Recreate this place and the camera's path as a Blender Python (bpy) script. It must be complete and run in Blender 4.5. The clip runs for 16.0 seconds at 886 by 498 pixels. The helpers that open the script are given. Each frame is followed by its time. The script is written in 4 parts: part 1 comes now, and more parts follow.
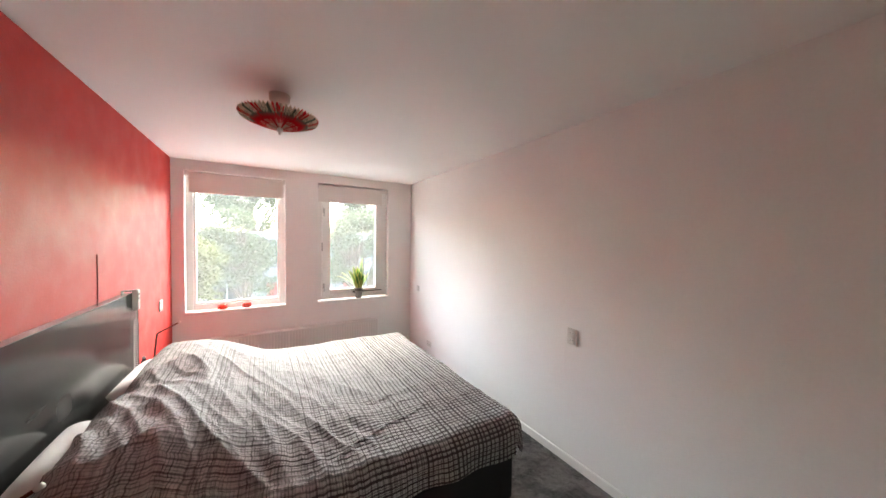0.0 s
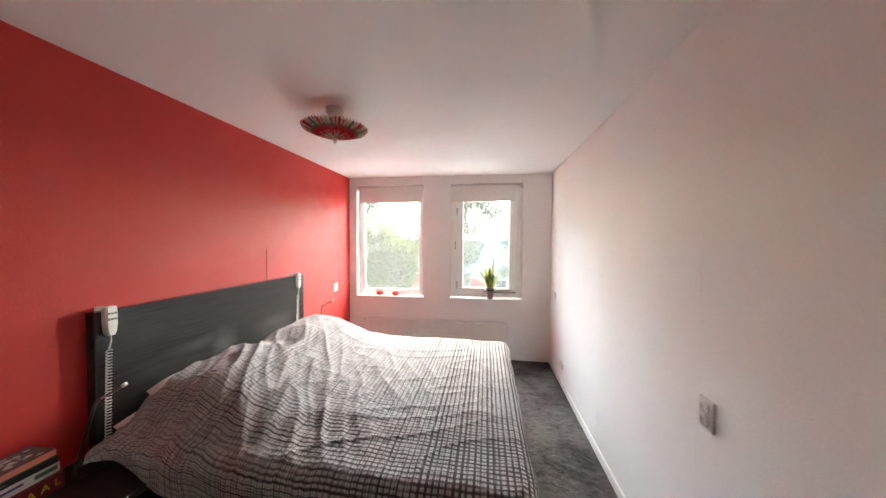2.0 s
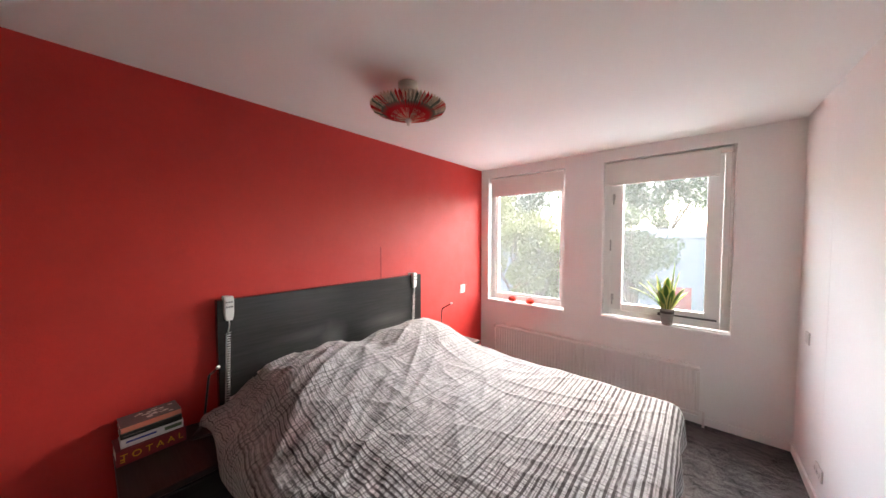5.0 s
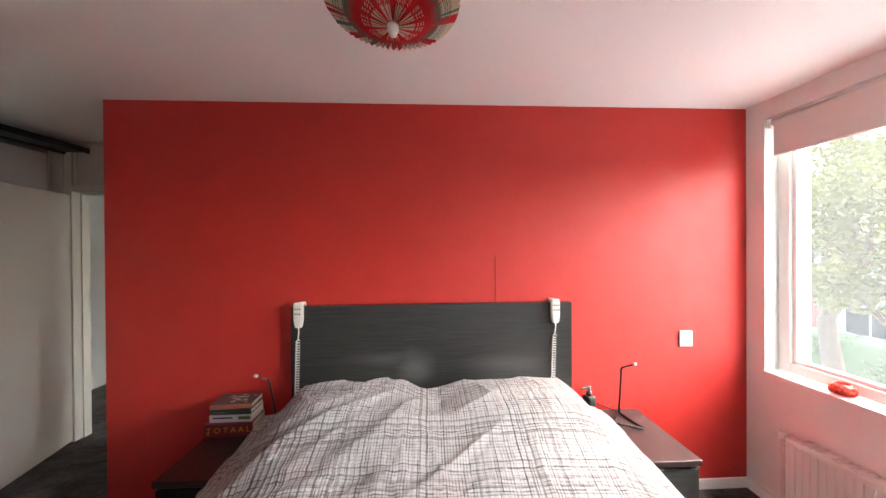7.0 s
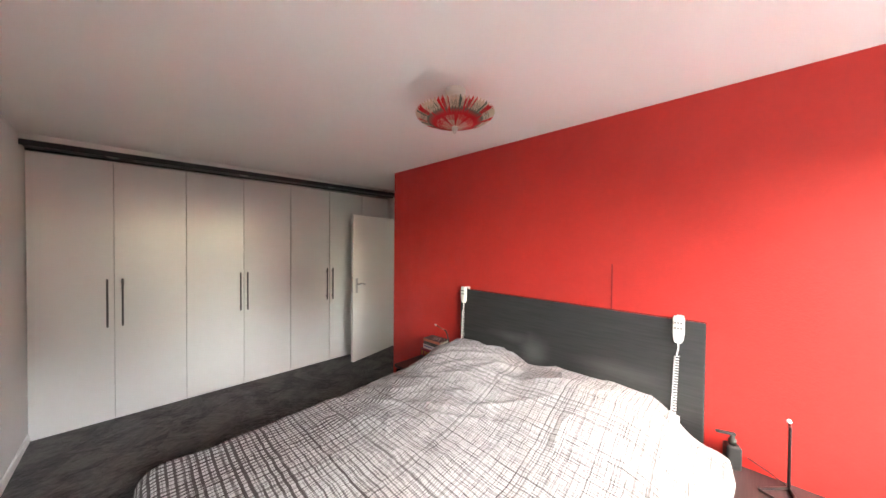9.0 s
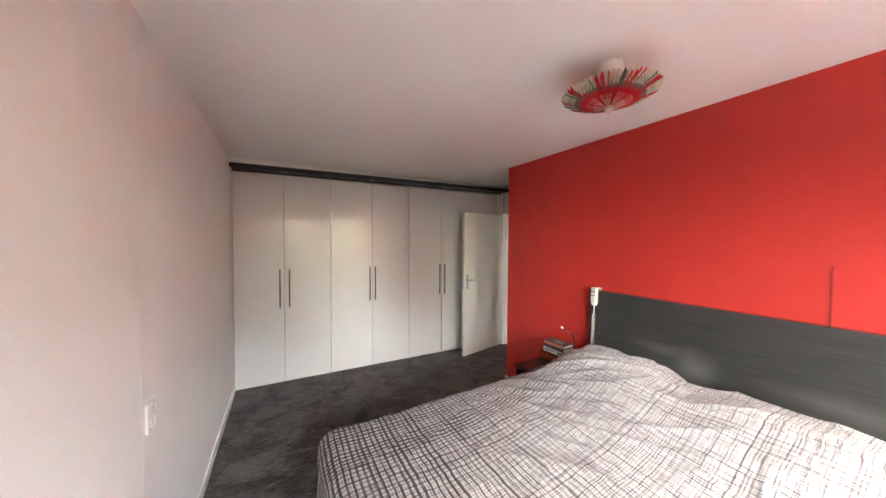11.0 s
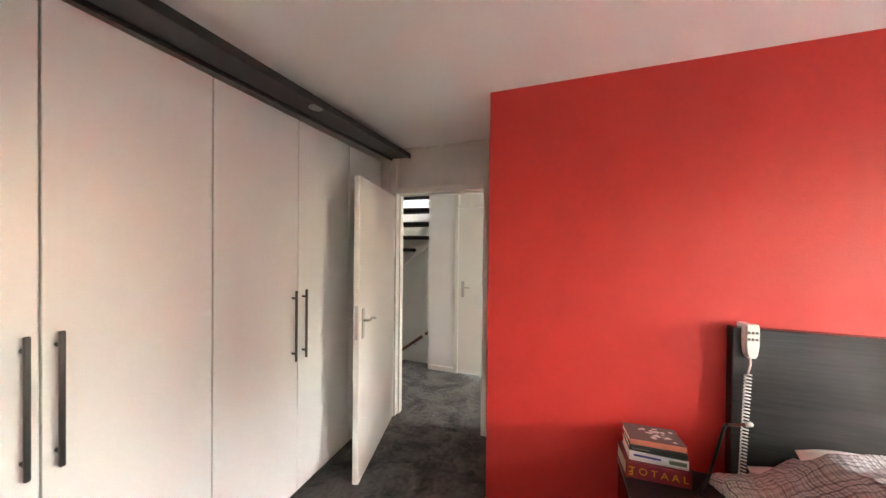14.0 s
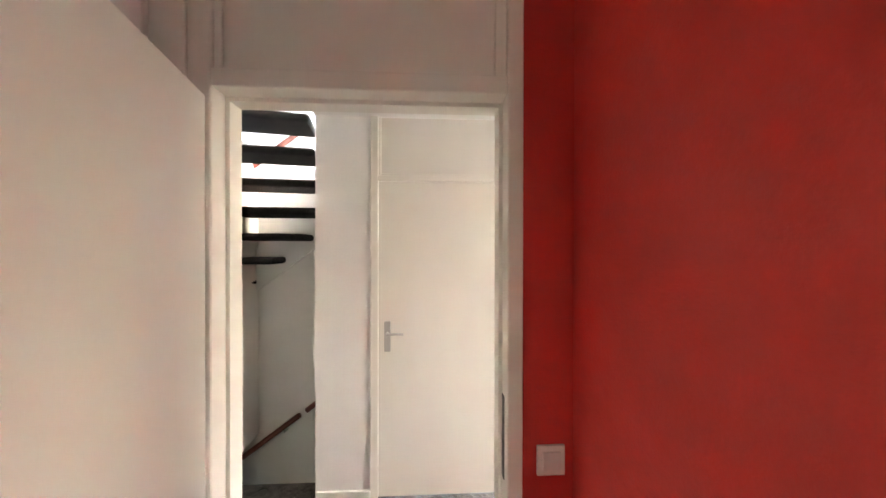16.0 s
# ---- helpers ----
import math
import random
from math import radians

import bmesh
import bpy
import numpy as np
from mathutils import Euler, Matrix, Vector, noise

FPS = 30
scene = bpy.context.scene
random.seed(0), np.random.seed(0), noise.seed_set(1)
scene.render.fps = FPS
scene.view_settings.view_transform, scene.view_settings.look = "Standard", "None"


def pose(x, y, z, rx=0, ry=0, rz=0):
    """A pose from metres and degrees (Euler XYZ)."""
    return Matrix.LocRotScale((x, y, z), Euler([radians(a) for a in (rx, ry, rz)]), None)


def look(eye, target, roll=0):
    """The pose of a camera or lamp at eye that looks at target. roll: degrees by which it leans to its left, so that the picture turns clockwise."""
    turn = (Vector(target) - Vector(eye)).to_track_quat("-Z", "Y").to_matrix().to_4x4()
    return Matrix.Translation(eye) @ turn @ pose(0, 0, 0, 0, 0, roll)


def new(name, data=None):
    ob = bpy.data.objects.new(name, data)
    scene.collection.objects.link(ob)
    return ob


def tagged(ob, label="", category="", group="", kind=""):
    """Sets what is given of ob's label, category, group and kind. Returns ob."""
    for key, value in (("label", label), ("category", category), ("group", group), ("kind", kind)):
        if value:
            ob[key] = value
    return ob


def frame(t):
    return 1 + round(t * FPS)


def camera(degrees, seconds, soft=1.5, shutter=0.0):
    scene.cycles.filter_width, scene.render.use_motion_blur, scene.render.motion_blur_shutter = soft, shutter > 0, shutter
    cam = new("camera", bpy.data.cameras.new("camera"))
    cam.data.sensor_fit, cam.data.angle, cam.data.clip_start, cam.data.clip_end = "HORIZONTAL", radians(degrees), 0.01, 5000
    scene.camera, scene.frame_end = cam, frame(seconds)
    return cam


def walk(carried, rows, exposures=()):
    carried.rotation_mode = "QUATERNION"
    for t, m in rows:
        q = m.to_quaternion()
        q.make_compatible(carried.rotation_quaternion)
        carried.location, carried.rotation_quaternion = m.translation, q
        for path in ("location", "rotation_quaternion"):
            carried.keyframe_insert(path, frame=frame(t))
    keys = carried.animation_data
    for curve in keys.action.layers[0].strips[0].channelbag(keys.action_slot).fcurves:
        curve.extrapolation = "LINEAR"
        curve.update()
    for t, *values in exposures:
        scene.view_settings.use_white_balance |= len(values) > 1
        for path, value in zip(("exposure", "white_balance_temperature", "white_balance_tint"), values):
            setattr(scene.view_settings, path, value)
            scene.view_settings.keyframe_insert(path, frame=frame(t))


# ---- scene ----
cam = camera(111.4, 16.0)
PATH = [
    (0, (-0.127, 0.147, 1.606), (0.893, 1.867, 1.55), 0.7),
    (0.5, (0.149, 0.205, 1.594), (0.936, 2.043, 1.538), 0.5),
    (1, (0.455, 0.246, 1.587), (0.89, 2.197, 1.526), 0.2),
    (1.5, (0.712, 0.265, 1.579), (0.761, 2.264, 1.519), 0.3),
    (2, (0.94, 0.272, 1.578), (0.66, 2.251, 1.518), 0.3),
    (2.5, (1.115, 0.231, 1.6), (0.563, 2.152, 1.538), 0.2),
    (3, (1.18, 0.162, 1.628), (0.423, 2.012, 1.555), 0.2),
    (3.2, (1.213, 0.154, 1.632), (0.389, 1.975, 1.562), -0.1),
    (5.3, (1.199, 1.194, 1.564), (-0.197, 2.623, 1.497), -0.1),
    (5.5, (1.161, 1.337, 1.551), (-0.312, 2.688, 1.496), -0.2),
    (6, (1.048, 1.673, 1.577), (-0.614, 2.784, 1.522), -0.4),
    (6.5, (0.953, 1.985, 1.575), (-0.924, 2.677, 1.542), -0.7),
    (7, (0.895, 2.26, 1.557), (-1.103, 2.354, 1.548), -0.4),
    (7.5, (0.903, 2.534, 1.591), (-1.039, 2.056, 1.551), -0.0),
    (8, (1.033, 2.826, 1.604), (-0.737, 1.894, 1.565), 0.3),
    (8.2, (1.081, 2.952, 1.607), (-0.618, 1.893, 1.570), 0.3),
    (10.3, (1.211, 3.344, 1.623), (0.103, 1.679, 1.575), 0.4),
    (10.5, (1.26, 3.289, 1.62), (0.188, 1.602, 1.567), 0.2),
    (11, (1.315, 3.057, 1.609), (0.373, 1.293, 1.555), 0.3),
    (11.5, (1.342, 2.756, 1.594), (0.488, 0.948, 1.541), 0.4),
    (12, (1.286, 2.342, 1.566), (0.428, 0.535, 1.524), 0.3),
    (12.5, (1.202, 1.907, 1.568), (0.2, 0.177, 1.523), 0.4),
    (13, (1.111, 1.475, 1.561), (-0.214, -0.023, 1.517), 0.6),
    (13.5, (0.976, 1.059, 1.568), (-0.693, -0.042, 1.535), 0.8),
    (14, (0.751, 0.708, 1.558), (-1.131, 0.032, 1.54), 0.6),
    (14.5, (0.406, 0.414, 1.572), (-1.563, 0.061, 1.548), 0.6),
    (15, (0.013, 0.182, 1.575), (-1.985, 0.094, 1.558), 0.6),
    (15.5, (-0.414, 0.046, 1.594), (-2.412, 0.121, 1.578), 0.4),
    (16, (-0.859, -0.044, 1.602), (-2.856, 0.051, 1.593), 0.1),
]
walk(cam, [(t, look(eye, target, roll)) for t, eye, target, roll in PATH],
     [(0, 4.55, 7200, 3), (3.2, 4.53, 7150, 6), (5.5, 4.33, 7100, 9), (7, 4.52, 7100, 8), (8.2, 4.83, 7150, 6), (10.5, 4.85, 7200, 6),
      (12, 5.4, 7350, 7), (13, 5.47, 7450, 8), (14.5, 5.78, 7600, 9), (16, 6.0, 7900, 12)])


# ---- light ----
world = bpy.data.worlds.new("sky")
scene.world = world
world.use_nodes = True
wn = world.node_tree.nodes
sky = wn.new("ShaderNodeTexSky")
sky.sky_type = "NISHITA"
sky.sun_disc = False
sky.sun_elevation, sky.sun_rotation = radians(46), radians(8)
sky.air_density, sky.dust_density, sky.ozone_density = 1.0, 2.0, 1.0
wn["Background"].inputs["Strength"].default_value = 0.15
world.node_tree.links.new(sky.outputs[0], wn["Background"].inputs[0])
sun = new("sun", bpy.data.lights.new("sun", "SUN"))
sun.data.energy, sun.data.angle, sun.data.color = 0.75, radians(110), (1.0, 0.975, 0.93)
sun.matrix_world = look((4, 30, 31), (0, 0, 0))

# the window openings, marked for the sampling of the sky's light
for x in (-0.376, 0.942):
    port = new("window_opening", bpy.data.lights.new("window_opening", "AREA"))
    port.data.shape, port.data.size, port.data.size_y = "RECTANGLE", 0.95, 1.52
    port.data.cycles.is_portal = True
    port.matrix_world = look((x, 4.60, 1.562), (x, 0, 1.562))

# ---- materials ----
def mat(name, base, rough=0.6, vary=0.06, scale=6.0, bump=0.0, bscale=200.0, metal=0.0, fine=0.0, fscale=120.0, coat=0.0, spec=0.5, rvary=0.0):
    """A surface with soft blotches, fine grain and relief, all at real size."""
    m = bpy.data.materials.new(name)
    m.use_nodes = True
    t = m.node_tree
    n, l = t.nodes, t.links
    p = n["Principled BSDF"]
    p.inputs["Roughness"].default_value, p.inputs["Metallic"].default_value = rough, metal
    p.inputs["Specular IOR Level"].default_value = spec
    p.inputs["Coat Weight"].default_value = coat
    co = n.new("ShaderNodeTexCoord")
    a = n.new("ShaderNodeTexNoise")
    a.inputs["Scale"].default_value, a.inputs["Detail"].default_value = scale, 5
    l.new(co.outputs["Object"], a.inputs["Vector"])
    b = n.new("ShaderNodeTexNoise")
    b.inputs["Scale"].default_value, b.inputs["Detail"].default_value = fscale, 3
    l.new(co.outputs["Object"], b.inputs["Vector"])
    mx = n.new("ShaderNodeMath"); mx.operation = "MULTIPLY_ADD"
    l.new(a.outputs["Fac"], mx.inputs[0]); mx.inputs[1].default_value = 2 * vary; mx.inputs[2].default_value = 1 - vary
    my = n.new("ShaderNodeMath"); my.operation = "MULTIPLY_ADD"
    l.new(b.outputs["Fac"], my.inputs[0]); my.inputs[1].default_value = 2 * fine; my.inputs[2].default_value = 1 - fine
    mm = n.new("ShaderNodeMath"); mm.operation = "MULTIPLY"
    l.new(mx.outputs[0], mm.inputs[0]); l.new(my.outputs[0], mm.inputs[1])
    c = n.new("ShaderNodeVectorMath"); c.operation = "SCALE"
    c.inputs[0].default_value = base
    l.new(mm.outputs[0], c.inputs["Scale"])
    l.new(c.outputs[0], p.inputs["Base Color"])
    if rvary:
        e = n.new("ShaderNodeTexNoise")
        e.inputs["Scale"].default_value, e.inputs["Detail"].default_value = 7, 3
        l.new(co.outputs["Object"], e.inputs["Vector"])
        k = n.new("ShaderNodeMapRange")
        k.inputs["From Min"].default_value, k.inputs["From Max"].default_value = 0.25, 0.75
        k.inputs["To Min"].default_value, k.inputs["To Max"].default_value = rough - rvary, rough + rvary
        l.new(e.outputs["Fac"], k.inputs["Value"]); l.new(k.outputs[0], p.inputs["Roughness"])
    if bump:
        d = n.new("ShaderNodeTexNoise")
        d.inputs["Scale"].default_value, d.inputs["Detail"].default_value = bscale, 4
        l.new(co.outputs["Object"], d.inputs["Vector"])
        u = n.new("ShaderNodeBump")
        u.inputs["Strength"].default_value, u.inputs["Distance"].default_value = 1.0, bump
        l.new(d.outputs["Fac"], u.inputs["Height"])
        l.new(u.outputs[0], p.inputs["Normal"])
    return m


def grainy(name, dark, light, rough, axis="Y", bump=0.0006):
    """Stained wood: long stretched grain along one axis."""
    m = bpy.data.materials.new(name)
    m.use_nodes = True
    n, l = m.node_tree.nodes, m.node_tree.links
    p = n["Principled BSDF"]
    co, mp = n.new("ShaderNodeTexCoord"), n.new("ShaderNodeMapping")
    mp.inputs["Scale"].default_value = tuple(5.0 if k == axis else 130.0 for k in "XYZ")
    l.new(co.outputs["Object"], mp.inputs["Vector"])
    a = n.new("ShaderNodeTexNoise"); a.inputs["Scale"].default_value, a.inputs["Detail"].default_value, a.inputs["Distortion"].default_value = 1.0, 6, 0.4
    l.new(mp.outputs[0], a.inputs["Vector"])
    r = n.new("ShaderNodeValToRGB")
    r.color_ramp.elements[0].position, r.color_ramp.elements[1].position = 0.35, 0.7
    r.color_ramp.elements[0].color, r.color_ramp.elements[1].color = (*dark, 1), (*light, 1)
    l.new(a.outputs["Fac"], r.inputs[0]); l.new(r.outputs[0], p.inputs["Base Color"])
    q = n.new("ShaderNodeTexNoise"); q.inputs["Scale"].default_value, q.inputs["Detail"].default_value = 3.0, 4
    l.new(co.outputs["Object"], q.inputs["Vector"])
    mr = n.new("ShaderNodeMapRange"); mr.inputs["To Min"].default_value, mr.inputs["To Max"].default_value = rough - 0.006, rough + 0.008
    l.new(q.outputs["Fac"], mr.inputs["Value"]); l.new(mr.outputs[0], p.inputs["Roughness"])
    u = n.new("ShaderNodeBump"); u.inputs["Distance"].default_value = bump
    l.new(a.outputs["Fac"], u.inputs["Height"]); l.new(u.outputs[0], p.inputs["Normal"])
    return m


M_RED = mat("red_wallpaper", (0.55, 0.028, 0.022), 0.56, 0.07, 5, 0.0010, 115, fine=0.06, fscale=30, rvary=0.10)
M_WHITE = mat("white_wallpaper", (0.85, 0.835, 0.81), 0.62, 0.03, 3, 0.0007, 110, fine=0.03, fscale=70)
M_CEIL = mat("ceiling_paint", (0.90, 0.893, 0.872), 0.85, 0.02, 2, 0.0006, 160)
M_PAINT = mat("white_gloss_paint", (0.86, 0.85, 0.82), 0.35, 0.03, 4, 0.0004, 60)
M_DOOR = mat("cream_door_paint", (0.78, 0.75, 0.69), 0.38, 0.03, 3, 0.0003, 50)
M_WARD = mat("satin_wardrobe_lacquer", (0.78, 0.768, 0.735), 0.16, 0.02, 2, 0.0002, 18)
M_VAL = mat("dark_grey_board", (0.055, 0.055, 0.057), 0.5, 0.1, 4)
M_STEEL = mat("brushed_grey_steel", (0.10, 0.098, 0.095), 0.38, 0.1, 30, metal=1.0)
M_CHROME = mat("chrome", (0.50, 0.49, 0.47), 0.28, 0.05, 30, metal=1.0)
M_BLACKM = mat("black_metal", (0.02, 0.02, 0.02), 0.35, 0.1, 30)
M_OAK = grainy("black_brown_oak", (0.029, 0.0285, 0.028), (0.039, 0.038, 0.037), 0.19, bump=0.00010)
M_HEADBOARD = grainy("black_brown_oak_headboard", (0.029, 0.0285, 0.028), (0.039, 0.038, 0.037), 0.19, bump=0.00010)


def painted_glare(m, spots):
    """Pale patches mixed into a dark board's colour in place of reflected glare: (y, z, half width, half height,
    strength) in metres.
    """
    n, l = m.node_tree.nodes, m.node_tree.links
    p = n["Principled BSDF"]
    base = p.inputs["Base Color"].links[0].from_socket
    co = n.new("ShaderNodeTexCoord")
    blot = n.new("ShaderNodeTexNoise"); blot.inputs["Scale"].default_value, blot.inputs["Detail"].default_value = 6, 4
    l.new(co.outputs["Object"], blot.inputs["Vector"])
    total = None
    for y, z, ry, rz, k in spots:
        d = n.new("ShaderNodeVectorMath"); d.operation = "SUBTRACT"; l.new(co.outputs["Object"], d.inputs[0]); d.inputs[1].default_value = (0, y, z)
        e = n.new("ShaderNodeVectorMath"); e.operation = "MULTIPLY"; l.new(d.outputs[0], e.inputs[0]); e.inputs[1].default_value = (0, 1 / ry, 1 / rz)
        r = n.new("ShaderNodeVectorMath"); r.operation = "LENGTH"; l.new(e.outputs[0], r.inputs[0])
        w = n.new("ShaderNodeMath"); w.operation = "MULTIPLY_ADD"; l.new(blot.outputs["Fac"], w.inputs[0]); w.inputs[1].default_value = 0.7; l.new(r.outputs["Value"], w.inputs[2])
        q = n.new("ShaderNodeMapRange"); q.interpolation_type = "SMOOTHSTEP"; l.new(w.outputs[0], q.inputs["Value"])
        q.inputs["From Min"].default_value, q.inputs["From Max"].default_value, q.inputs["To Min"].default_value, q.inputs["To Max"].default_value = 0.25, 1.6, k, 0.0
        if total is None:
            total = q.outputs[0]
        else:
            a = n.new("ShaderNodeMath"); a.operation = "MAXIMUM"; l.new(total, a.inputs[0]); l.new(q.outputs[0], a.inputs[1]); total = a.outputs[0]
    x = n.new("ShaderNodeMix"); x.data_type = "RGBA"
    l.new(total, x.inputs[0]); l.new(base, x.inputs[6]); x.inputs[7].default_value = (0.20, 0.197, 0.193, 1)
    l.new(x.outputs[2], p.inputs["Base Color"])


# soft reflections above the pillows, painted into the headboard's colour
painted_glare(M_HEADBOARD, [(2.17, 0.83, 0.12, 0.13, 0.34), (1.99, 0.90, 0.24, 0.05, 0.20), (2.70, 0.86, 0.30, 0.06, 0.20)])
M_OAKX = grainy("black_brown_oak_top", (0.020, 0.012, 0.012), (0.045, 0.030, 0.030), 0.36, "X")
M_BASE = mat("black_bed_fabric", (0.012, 0.012, 0.013), 0.85, 0.2, 20, 0.0008, 400)
M_LINEN = mat("white_cotton", (0.78, 0.75, 0.74), 0.8, 0.03, 8, 0.0006, 350)
M_PLASTIC = mat("white_plastic", (0.68, 0.66, 0.63), 0.35, 0.02, 10)
M_GREYP = mat("grey_buttons", (0.12, 0.12, 0.12), 0.5, 0.05, 30)
M_RAD = mat("radiator_enamel", (0.78, 0.745, 0.71), 0.35, 0.02, 5)
M_BLIND = mat("blind_fabric", (0.78, 0.745, 0.70), 0.8, 0.02, 20, 0.0003, 500)
M_SILL = mat("sill_paint", (0.82, 0.81, 0.79), 0.3, 0.02, 8)
M_TREAD = mat("charcoal_tread_carpet", (0.016, 0.015, 0.015), 0.95, 0.3, 40, 0.003, 250)
M_RAIL = mat("red_brown_handrail", (0.16, 0.035, 0.022), 0.4, 0.2, 20)


def carpet_material():
    m = bpy.data.materials.new("charcoal_plush_carpet")
    m.use_nodes = True
    n, l = m.node_tree.nodes, m.node_tree.links
    p = n["Principled BSDF"]
    p.inputs["Roughness"].default_value = 0.95
    p.inputs["Sheen Weight"].default_value, p.inputs["Sheen Roughness"].default_value = 0.15, 0.5
    co = n.new("ShaderNodeTexCoord")
    a = n.new("ShaderNodeTexNoise"); a.inputs["Scale"].default_value, a.inputs["Detail"].default_value, a.inputs["Distortion"].default_value = 4.5, 6, 0.8
    b = n.new("ShaderNodeTexNoise"); b.inputs["Scale"].default_value, b.inputs["Detail"].default_value = 170, 4
    g = n.new("ShaderNodeTexNoise"); g.inputs["Scale"].default_value, g.inputs["Detail"].default_value = 26, 5
    for q in (a, b, g):
        l.new(co.outputs["Object"], q.inputs["Vector"])
    ag = n.new("ShaderNodeMath"); ag.operation = "MULTIPLY_ADD"; ag.inputs[1].default_value = 0.45
    l.new(g.outputs["Fac"], ag.inputs[0]); l.new(a.outputs["Fac"], ag.inputs[2])
    r = n.new("ShaderNodeValToRGB")
    e = r.color_ramp.elements
    e[0].position, e[1].position = 0.60, 0.86
    e[0].color, e[1].color = (0.020, 0.017, 0.0165, 1), (0.105, 0.092, 0.088, 1)
    l.new(ag.outputs[0], r.inputs[0])
    s = n.new("ShaderNodeMapRange"); s.inputs["To Min"].default_value, s.inputs["To Max"].default_value = 0.45, 1.55
    l.new(b.outputs["Fac"], s.inputs["Value"])
    v = n.new("ShaderNodeVectorMath"); v.operation = "SCALE"
    l.new(r.outputs[0], v.inputs[0]); l.new(s.outputs[0], v.inputs["Scale"])
    l.new(v.outputs[0], p.inputs["Base Color"])
    u = n.new("ShaderNodeBump"); u.inputs["Distance"].default_value = 0.02
    hb = n.new("ShaderNodeMath"); hb.operation = "MULTIPLY_ADD"; hb.inputs[1].default_value = 0.35
    l.new(b.outputs["Fac"], hb.inputs[0]); l.new(g.outputs["Fac"], hb.inputs[2]); l.new(hb.outputs[0], u.inputs["Height"]); l.new(u.outputs[0], p.inputs["Normal"])
    return m


def plaid_material():
    """Off-white cotton with brown-black pen lines both ways; u and v are metres on the cloth."""
    m = bpy.data.materials.new("plaid_cotton")
    m.use_nodes = True
    n, l = m.node_tree.nodes, m.node_tree.links
    p = n["Principled BSDF"]
    p.inputs["Roughness"].default_value = 0.85
    uv = n.new("ShaderNodeUVMap"); uv.uv_map = "cloth"
    wob = n.new("ShaderNodeTexNoise"); wob.inputs["Scale"].default_value, wob.inputs["Detail"].default_value = 9, 2
    l.new(uv.outputs[0], wob.inputs["Vector"])
    sub = n.new("ShaderNodeVectorMath"); sub.operation = "MULTIPLY_ADD"
    l.new(wob.outputs["Color"], sub.inputs[0]); sub.inputs[1].default_value = (0.004, 0.004, 0); l.new(uv.outputs[0], sub.inputs[2])
    sep = n.new("ShaderNodeSeparateXYZ"); l.new(sub.outputs[0], sep.inputs[0])

    def math(op, a, b=None, c=None):
        q = n.new("ShaderNodeMath"); q.operation = op
        for k, x in enumerate((a, b, c)):
            if x is None:
                continue
            if isinstance(x, (int, float)):
                q.inputs[k].default_value = x
            else:
                l.new(x, q.inputs[k])
        return q.outputs[0]

    def rng(x, a, b, c, d):
        q = n.new("ShaderNodeMapRange"); q.interpolation_type = "SMOOTHSTEP"
        l.new(x, q.inputs["Value"])
        for k, v in zip(("From Min", "From Max", "To Min", "To Max"), (a, b, c, d)):
            q.inputs[k].default_value = v
        return q.outputs[0]

    lines = []
    # fine broken pen strokes all over, bolder bars towards the foot and one side
    for axis, pitch, lo, hi, bold, seed in ((0, 0.0125, 0, 0, False, 3.1), (1, 0.0115, 0, 0, False, 8.7), (0, 0.027, -0.1, 0.85, True, 17.3), (1, 0.024, 2.3, 1.5, True, 31.9)):
        x, other = sep.outputs[axis], sep.outputs[1 - axis]
        cell = math("DIVIDE", x, pitch)
        idx = math("FLOOR", cell)
        wn_ = n.new("ShaderNodeTexWhiteNoise"); wn_.noise_dimensions = "1D"; l.new(math("ADD", idx, seed), wn_.inputs["W"])
        rnd = wn_.outputs["Value"]
        dist = math("ABSOLUTE", math("SUBTRACT", math("FRACT", cell), math("MULTIPLY_ADD", rnd, 0.18, 0.41)))
        br = n.new("ShaderNodeTexNoise"); br.noise_dimensions = "2D"; br.inputs["Scale"].default_value, br.inputs["Detail"].default_value = 1.0, 2
        cmb = n.new("ShaderNodeCombineXYZ"); l.new(math("ADD", idx, seed), cmb.inputs[0]); l.new(math("MULTIPLY", other, 9.0 if bold else 18.0), cmb.inputs[1]); l.new(cmb.outputs[0], br.inputs["Vector"])
        if bold:
            heavy = rng(x, lo, hi, 0.0, 1.0)
            if axis:
                heavy = math("MULTIPLY", heavy, rng(other, -0.75, 0.45, 0.12, 1.0))
            wide = math("MULTIPLY_ADD", heavy, 0.085, math("MULTIPLY_ADD", rnd, 0.06, 0.05))
            strength = math("MULTIPLY_ADD", heavy, 0.75, math("MULTIPLY_ADD", math("POWER", rnd, 1.5), 0.42, 0.15))
            ink = math("MULTIPLY", rng(br.outputs["Fac"], 0.2, 0.55, 0.55, 1.0), strength)
        else:
            wide = math("MULTIPLY_ADD", rnd, 0.10, 0.08)
            ink = math("MULTIPLY", rng(br.outputs["Fac"], 0.32, 0.60, 0.2, 1.0), math("MULTIPLY_ADD", rnd, 0.50, 0.26))
        core = math("SUBTRACT", 1.0, rng(math("SUBTRACT", dist, wide), -0.03, 0.08, 0.0, 1.0))
        lines.append(math("MINIMUM", math("MULTIPLY", core, ink), 0.95))
    clear = 1.0
    for q in lines:
        clear = math("MULTIPLY", math("SUBTRACT", 1.0, q), clear)
    ink = math("SUBTRACT", 1.0, clear)
    mix = n.new("ShaderNodeMix"); mix.data_type = "RGBA"
    l.new(ink, mix.inputs[0])
    mix.inputs[6].default_value, mix.inputs[7].default_value = (0.45, 0.438, 0.437, 1), (0.035, 0.024, 0.025, 1)
    l.new(mix.outputs[2], p.inputs["Base Color"])
